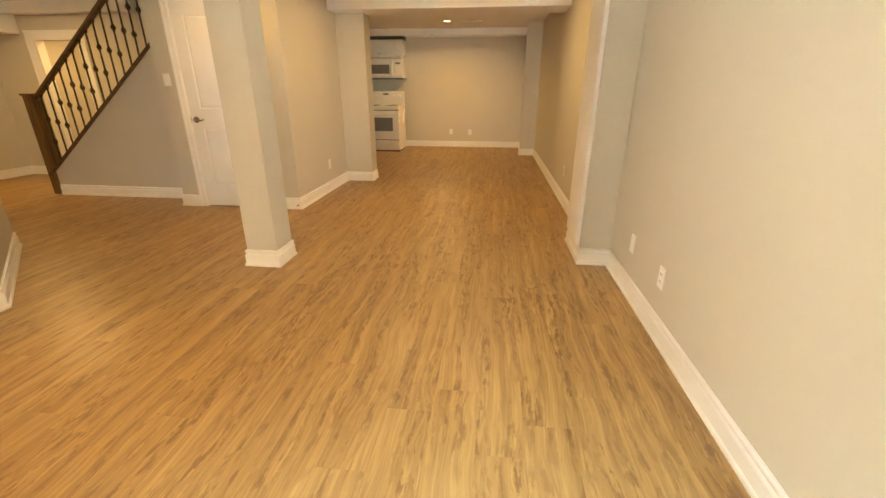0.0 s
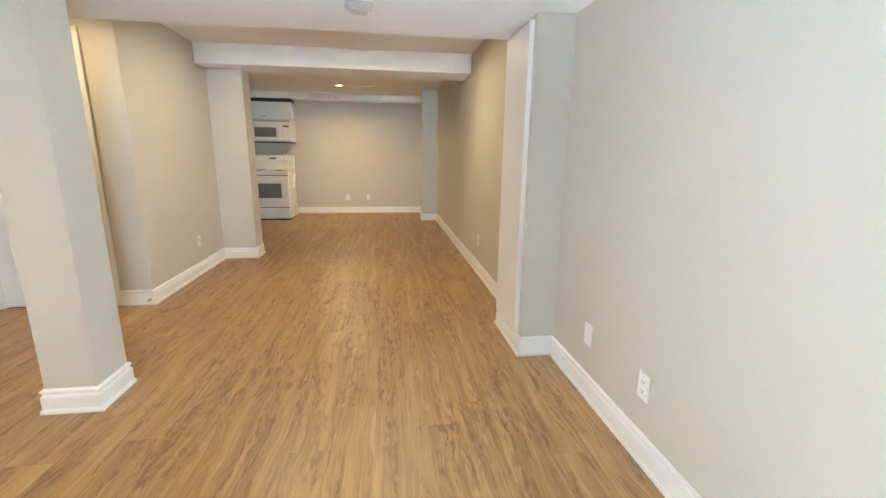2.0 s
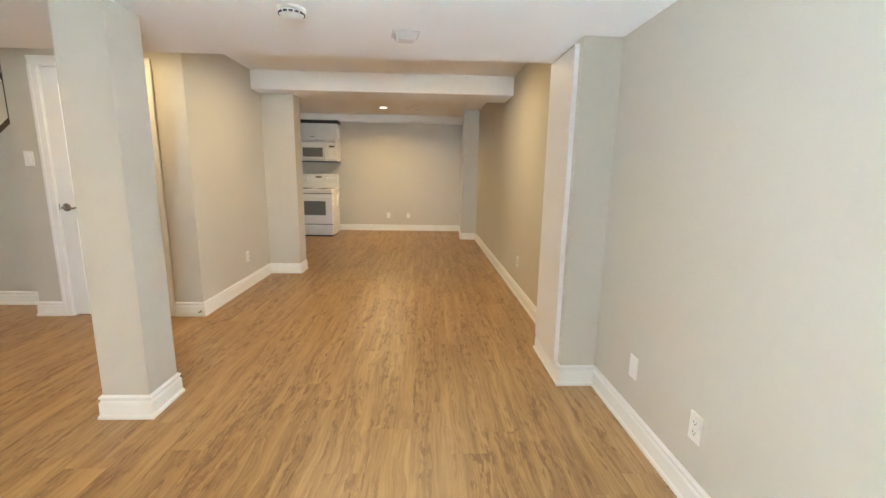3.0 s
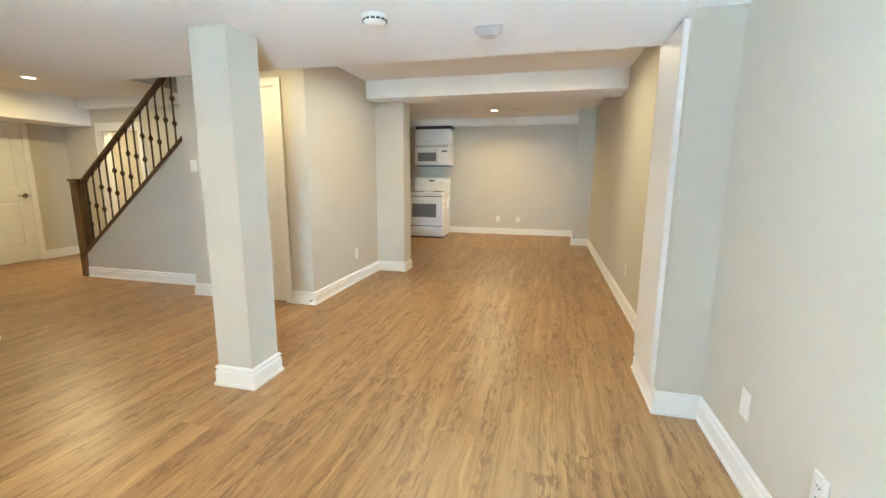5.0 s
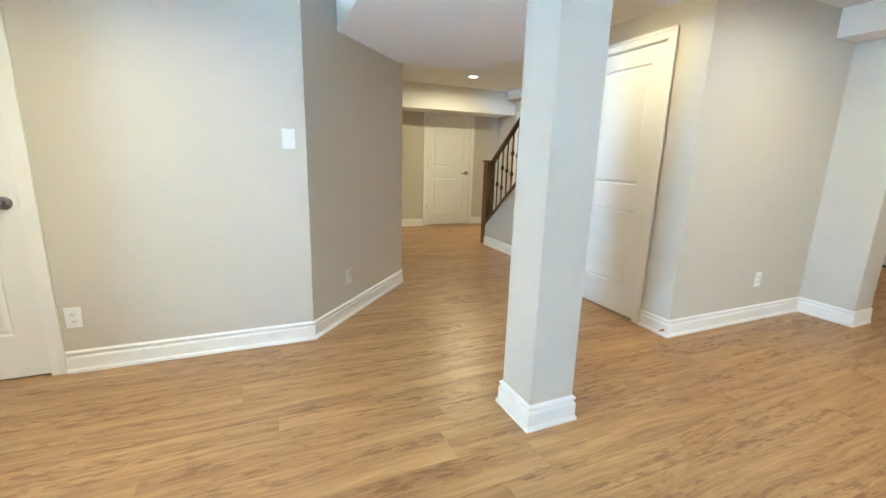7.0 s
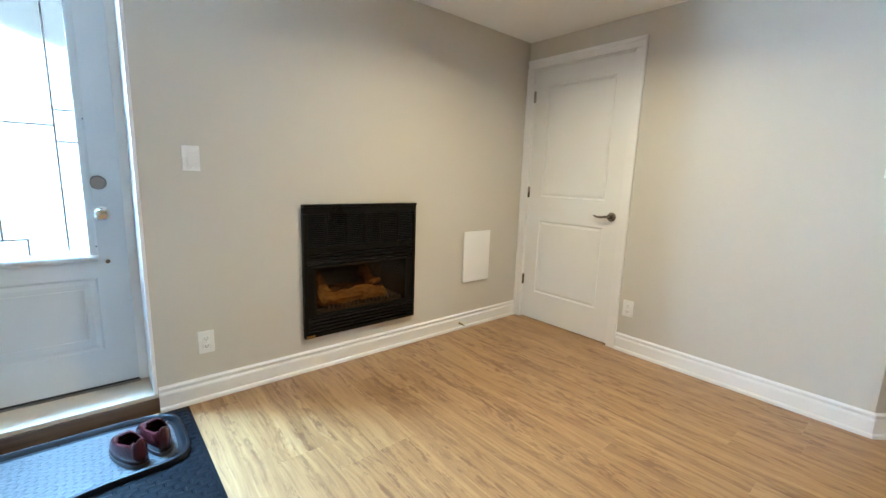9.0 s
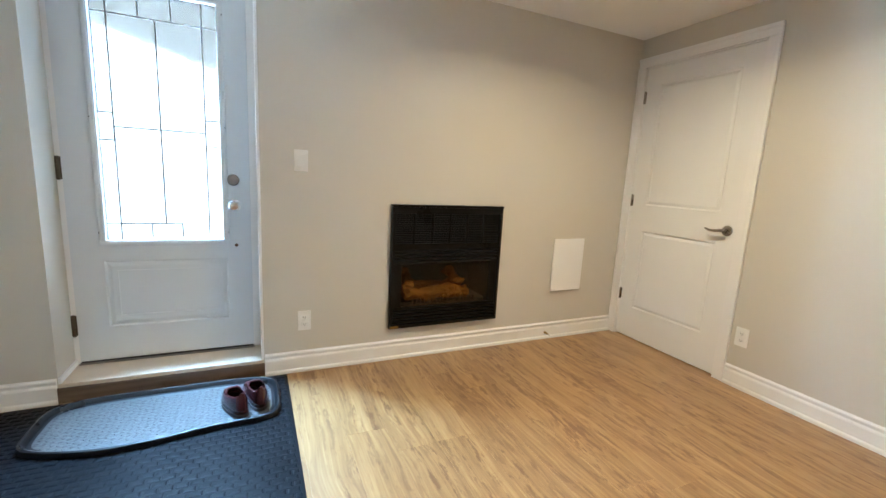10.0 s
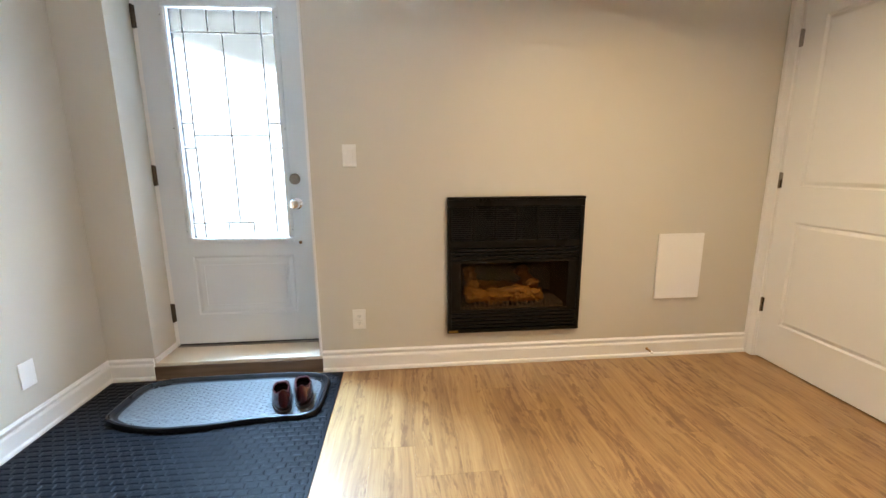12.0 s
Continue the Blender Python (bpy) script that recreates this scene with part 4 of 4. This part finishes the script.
part("backing", blocks((-0.155, 0.155, -0.055, 0.055, 0, 0.001)), SLOT, vt)
for i in range(7):
    part("slat", blocks((-0.155, 0.155, -0.050 + i * 0.0155, -0.043 + i * 0.0155, 0.0012, 0.005)), PLASTIC, vt)


# ---- kitchen ----
stove = thing("stove", "white electric stove with a grey oven window", "stove", pose(-2.605, 9.20, 0))
SW, SD = 0.762, 0.66
part("body", box(bmesh.new(), 0, SW, 0.025, SD, 0.03, 0.895, 0.005), ENAMEL, stove)
part("drawer", box(bmesh.new(), 0.006, SW - 0.006, 0.0, 0.025, 0.05, 0.235, 0.005), ENAMEL, stove)
part("drawer_lip", box(bmesh.new(), 0.02, SW - 0.02, -0.012, 0.0, 0.195, 0.215, 0.004), ENAMEL, stove)
od = part("oven_door", box(bmesh.new(), 0.006, SW - 0.006, -0.012, 0.025, 0.25, 0.825, 0.007), ENAMEL, stove)
part("oven_window", box(bmesh.new(), 0.13, SW - 0.13, -0.0145, -0.011, 0.42, 0.69, 0.003), GREYGLASS, od, "grey oven glass")
bm = bmesh.new()
tube(bm, [(0.06, -0.055, 0.765), (SW / 2, -0.062, 0.768), (SW - 0.06, -0.055, 0.765)], 0.013, 10)
cyl(bm, (0.07, -0.055, 0.765), (0.07, -0.010, 0.765), 0.011)
cyl(bm, (SW - 0.07, -0.055, 0.765), (SW - 0.07, -0.010, 0.765), 0.011)
part("oven_handle", bm, ENAMEL, od, smooth=True)
part("drawer_gap", blocks((0.01, SW - 0.01, 0.01, 0.026, 0.236, 0.249)), SLOT, stove)
part("door_gap", blocks((0.01, SW - 0.01, 0.01, 0.026, 0.826, 0.84)), SLOT, stove)
part("toe_kick", blocks((0.01, SW - 0.01, 0.03, 0.5, 0.0, 0.03)), SLOT, stove)
part("front_trim", box(bmesh.new(), 0.0, SW, -0.004, 0.03, 0.842, 0.905, 0.005), ENAMEL, stove)
top = part("cooktop", box(bmesh.new(), 0, SW, 0.0, SD - 0.06, 0.896, 0.914, 0.005), ENAMEL, stove)
for x, y, r in ((0.2, 0.17, 0.09), (0.56, 0.17, 0.075), (0.2, 0.43, 0.075), (0.56, 0.43, 0.09)):
    bm = bmesh.new()
    for k in range(4):
        rr = r * (0.35 + 0.22 * k)
        tube(bm, [(x + rr * math.cos(a), y + rr * math.sin(a), 0.921) for a in (2 * math.pi * i / 24 for i in range(25))], 0.004, 6)
    part("burner", bm, IRON, top)
bg = part("backguard", box(bmesh.new(), 0, SW, SD - 0.07, SD, 0.90, 1.195, 0.006), ENAMEL, stove)
part("control_panel", box(bmesh.new(), 0.01, SW - 0.01, SD - 0.082, SD - 0.068, 1.045, 1.185, 0.004), ENAMEL, bg)
part("display", blocks((0.31, 0.43, SD - 0.0845, SD - 0.081, 1.120, 1.155)), GREYGLASS, bg)
for x in (0.07, 0.15, 0.54, 0.61, 0.68):
    part("knob", lathe(bmesh.new(), [(0.022, 0), (0.020, 0.012), (0.014, 0.022), (0.001, 0.022)], pose(x, SD - 0.082, 1.110, 90), 14), PLASTIC, bg, smooth=True)

mw = thing("microwave", "white over-range microwave with a grey window", "microwave", pose(-2.615, Y_N - 0.40, 1.455))
part("body", box(bmesh.new(), 0, 0.757, 0.012, 0.398, 0.0, 0.425, 0.004), ENAMEL, mw)
md = part("door", box(bmesh.new(), 0.003, 0.555, -0.020, 0.012, 0.028, 0.360, 0.006), ENAMEL, mw)
part("window", box(bmesh.new(), 0.075, 0.475, -0.0225, -0.018, 0.085, 0.265, 0.003), GREYGLASS, md, "grey microwave window")
part("handle", box(bmesh.new(), 0.520, 0.542, -0.050, -0.018, 0.060, 0.330, 0.008), ENAMEL, md)
cp = part("control_panel", box(bmesh.new(), 0.560, 0.754, -0.018, 0.012, 0.028, 0.360, 0.005), ENAMEL, mw)
part("display", blocks((0.60, 0.71, -0.0195, -0.017, 0.275, 0.305)), SLOT, cp)
for i in range(4):
    for j in range(3):
        part("button", box(bmesh.new(), 0.605 + j * 0.037, 0.633 + j * 0.037, -0.0195, -0.017, 0.09 + i * 0.040, 0.116 + i * 0.040, 0.002), PLASTIC, cp)
part("top_vent", blocks((0.003, 0.754, -0.012, 0.012, 0.368, 0.420)), ENAMEL, mw)
for i in range(3):
    part("vent_slot", blocks((0.03, 0.727, -0.0135, -0.011, 0.377 + i * 0.013, 0.382 + i * 0.013)), SLOT, mw)
part("underside", blocks((0.003, 0.754, 0.0, 0.395, -0.018, 0.0)), SLOT, mw, "dark underside with filters")

uc = thing("wall_cabinet", "white wall cabinet above the microwave", "cabinet", pose(-2.615, Y_N - 0.35, 1.885))
part("body", box(bmesh.new(), 0, 0.757, 0.0, 0.348, 0.0, 0.315, 0.002), ENAMEL, uc)
for x0, wd, hx in ((0.003, 0.751, 0.215),):
    dd = part("door", box(bmesh.new(), x0, x0 + wd, -0.020, 0.0, 0.004, 0.311, 0.004), ENAMEL, uc)
    part("handle", tube(bmesh.new(), [(hx, -0.020, 0.05), (hx + 0.01, -0.038, 0.05), (hx + 0.085, -0.038, 0.05), (hx + 0.095, -0.020, 0.05)], 0.005, 8), NICKEL, dd, smooth=True)
# near-black block painted in as the shadow between cabinet and bulkhead
structure("cabinet_gap_shade", blocks((-2.62, -1.85, Y_N - 0.31, Y_N - 0.02, 2.2, 2.272)), SLOT, "dark strip standing in for the gap's shadow above the cabinet", "trim")
win = thing("window_1", "white framed kitchen window beside the cabinet", "window", pose(WX0, Y_N, WZ0), kind="structure")
ww, wh = WX1 - WX0, WZ1 - WZ0
part("window_frame", blocks((0, ww, 0.03, 0.08, 0, 0.04), (0, ww, 0.03, 0.08, wh - 0.04, wh), (0, 0.04, 0.03, 0.08, 0.04, wh - 0.04), (ww - 0.04, ww, 0.03, 0.08, 0.04, wh - 0.04), (ww / 2 - 0.02, ww / 2 + 0.02, 0.03, 0.08, 0.04, wh - 0.04)), TRIM, win)
for x0, x1 in ((0.04, ww / 2 - 0.02), (ww / 2 + 0.02, ww - 0.04)):
    pw = part("pane", blocks((x0, x1, 0.05, 0.055, 0.04, wh - 0.04)), FIREGLASS, win)
    pw.visible_shadow = False


# ---- stairs ----
SX0, RISE, RUN = -5.20, 0.183, 0.219
SLOPE = RISE / RUN
NX, NY = -5.30, Y_SW + 0.045
st = thing("stairs", "carpet-free wooden stairs rising behind a closed wall", "stairs", pose(0, 0, 0), kind="structure")
for i in range(14):
    part("tread", box(bmesh.new(), SX0 + i * RUN - 0.02, SX0 + (i + 1) * RUN + 0.02, Y_SW + 0.10, Y_HB - 0.002, (i + 1) * RISE - 0.03, (i + 1) * RISE, 0.006), STEPWOOD, st)
    part("riser", blocks((SX0 + i * RUN, SX0 + i * RUN + 0.015, Y_SW + 0.10, Y_HB - 0.002, i * RISE, (i + 1) * RISE - 0.03)), TRIM, st)


def slope_slab(bm, x0, x1, base0, thick, y0, y1):
    """A board that rises with the stairs: lower edge base0 at the newel."""
    vs = []
    for y in (y0, y1):
        for x, dz in ((x0, 0), (x1, 0), (x1, thick), (x0, thick)):
            vs.append(bm.verts.new((x, y, base0 + SLOPE * (x - NX) + dz)))
    a, b = vs[:4], vs[4:]
    bm.faces.new(a)
    bm.faces.new(b[::-1])
    for i in range(4):
        bm.faces.new((a[i], b[i], b[(i + 1) % 4], a[(i + 1) % 4]))
    return bm


ZS = 0.235     # top of the knee wall at the newel
bm = bmesh.new()
xa, xb = NX + 0.05, X_R
out = [(xa, -0.05), (xb, -0.05), (xb, ZS + SLOPE * (xb - NX)), (xa, ZS + SLOPE * (xa - NX))]
f, g = [bm.verts.new((x, Y_SW - 0.10 + 0.09, z)) for x, z in out], [bm.verts.new((x, Y_SW + 0.088, z)) for x, z in out]
bm.faces.new(f)
bm.faces.new(g[::-1])
for i in range(4):
    bm.faces.new((f[i], g[i], g[(i + 1) % 4], f[(i + 1) % 4]))
structure("wall_stair", bm, WALL, "greige painted wall below the stair rail", "wall")
baseboard("white moulded baseboard of the stair wall", [(X_R, Y_SW - 0.01), (NX + 0.062, Y_SW - 0.01)])

rail = thing("stair_railing", "dark walnut stair railing with black iron balusters", "railing", pose(0, 0, 0))
bm = box(bmesh.new(), NX - 0.06, NX + 0.06, NY - 0.06, NY + 0.06, 0.0, 1.16, 0.006)
newel = part("newel_post", bm, DARKWOOD, rail, "square dark walnut newel")
bm = box(bmesh.new(), NX - 0.075, NX + 0.075, NY - 0.075, NY + 0.075, 1.16, 1.185, 0.006)
box(bm, NX - 0.062, NX + 0.062, NY - 0.062, NY + 0.062, 1.145, 1.16, 0.004)
part("newel_cap", bm, DARKWOOD, newel)
part("stringer_cap", slope_slab(bmesh.new(), NX - 0.03, X_R, ZS, 0.048, Y_SW - 0.022, Y_SW + 0.10), DARKRAIL, rail)
bm = slope_slab(bmesh.new(), NX + 0.055, X_R, ZS + 0.825, 0.062, NY - 0.030, NY + 0.030)
hr = part("handrail", bm, DARKRAIL, rail, "dark walnut handrail")
bv = hr.modifiers.new("rounded", "BEVEL")
bv.width, bv.segments = 0.014, 3
part("end_post", slope_slab(bmesh.new(), X_R - 0.034, X_R - 0.002, ZS + 0.040, 0.80, NY - 0.022, NY + 0.022), DARKWOOD, rail)
N_BAL = 16
for i in range(N_BAL):
    x = NX + 0.12 + i * 0.1145
    z0, z1 = ZS + 0.045 + SLOPE * (x - NX), ZS + 0.83 + SLOPE * (x - NX)
    bm = bmesh.new()
    box(bm, x - 0.0065, x + 0.0065, NY - 0.0065, NY + 0.0065, z0, z1)
    b = part("baluster", bm, IRON, rail)
    ks = (0.50,) if i % 2 else (0.33, 0.66)
    for s in ks:
        zc = z0 + (z1 - z0) * s
        part("knuckle", lathe(bmesh.new(), [(0.008, zc - 0.036), (0.014, zc - 0.026), (0.024, zc - 0.010), (0.025, zc + 0.006), (0.015, zc + 0.026), (0.008, zc + 0.036)], pose(x, NY, 0), 10), IRON, b, smooth=True)
    part("shoe", box(bmesh.new(), x - 0.014, x + 0.014, NY - 0.014, NY + 0.014, z0 - 0.006, z0 + 0.022, 0.003), IRON, b)
    part("shoe", box(bmesh.new(), x - 0.014, x + 0.014, NY - 0.014, NY + 0.014, z1 - 0.024, z1 + 0.004, 0.003), IRON, b)


# ---- floor: one slab, planks laid along y ----
floor = structure("floor", blocks((X_HW - 0.05, X_E + 0.1, Y_S - 0.2, Y_N + 0.1, -0.12, -0.006)), UNDER, "oak-look plank floor in warm brown", "floor")
PWID, PLEN = 0.185, 1.24
AREAS = ((X_W - 0.04, X_E, Y_S - 0.04, Y_C + 0.02), (-3.9, X_W - 0.04, 2.35, Y_C + 0.02), (X_HW, -3.2, 3.25, 6.15), (X_HW + 0.05, -4.45, 6.1, 7.3), (X_N - 0.05, X_E2 + 0.02, Y_C, Y_ST1 + 0.1), (-3.6, X_E2, Y_ST1 - 0.1, Y_N))
bm = bmesh.new()
G, BV = 0.00008, 0.0003
vs = []
for z, k in ((-0.008, G), (-BV * 0.7, G), (0.0, G + BV)):
    vs.append([bm.verts.new((x, y, z)) for x, y in ((k, k), (PWID - k, k), (PWID - k, PLEN - k), (k, PLEN - k))])
for a, b in zip(vs, vs[1:]):
    for i in range(4):
        bm.faces.new((a[i], a[(i + 1) % 4], b[(i + 1) % 4], b[i]))
bm.faces.new(vs[-1])
plank_mesh = bpy.data.meshes.new("plank")
bmesh.ops.recalc_face_normals(bm, faces=bm.faces)
bm.to_mesh(plank_mesh)
bm.free()
plank_mesh.materials.append(PLANK)
rng = random.Random(7)
x = X_E - math.ceil((X_E - X_HW) / PWID) * PWID
while x < X_E - 0.001:
    y = -0.2 - rng.random() * PLEN
    while y < Y_N:
        over = [(b0, b1) for a0, a1, b0, b1 in AREAS if x < a1 - 0.01 and x + PWID > a0 + 0.01 and y < b1 and y + PLEN > b0]
        if over:
            y0, y1 = max(y, min(b[0] for b in over)), min(y + PLEN, max(b[1] for b in over))
            p = new("plank", plank_mesh)
            p.location = (x, y0, 0)
            p.scale = (1, (y1 - y0) / PLEN, 1)
            p.parent = floor
        y += PLEN
    x += PWID
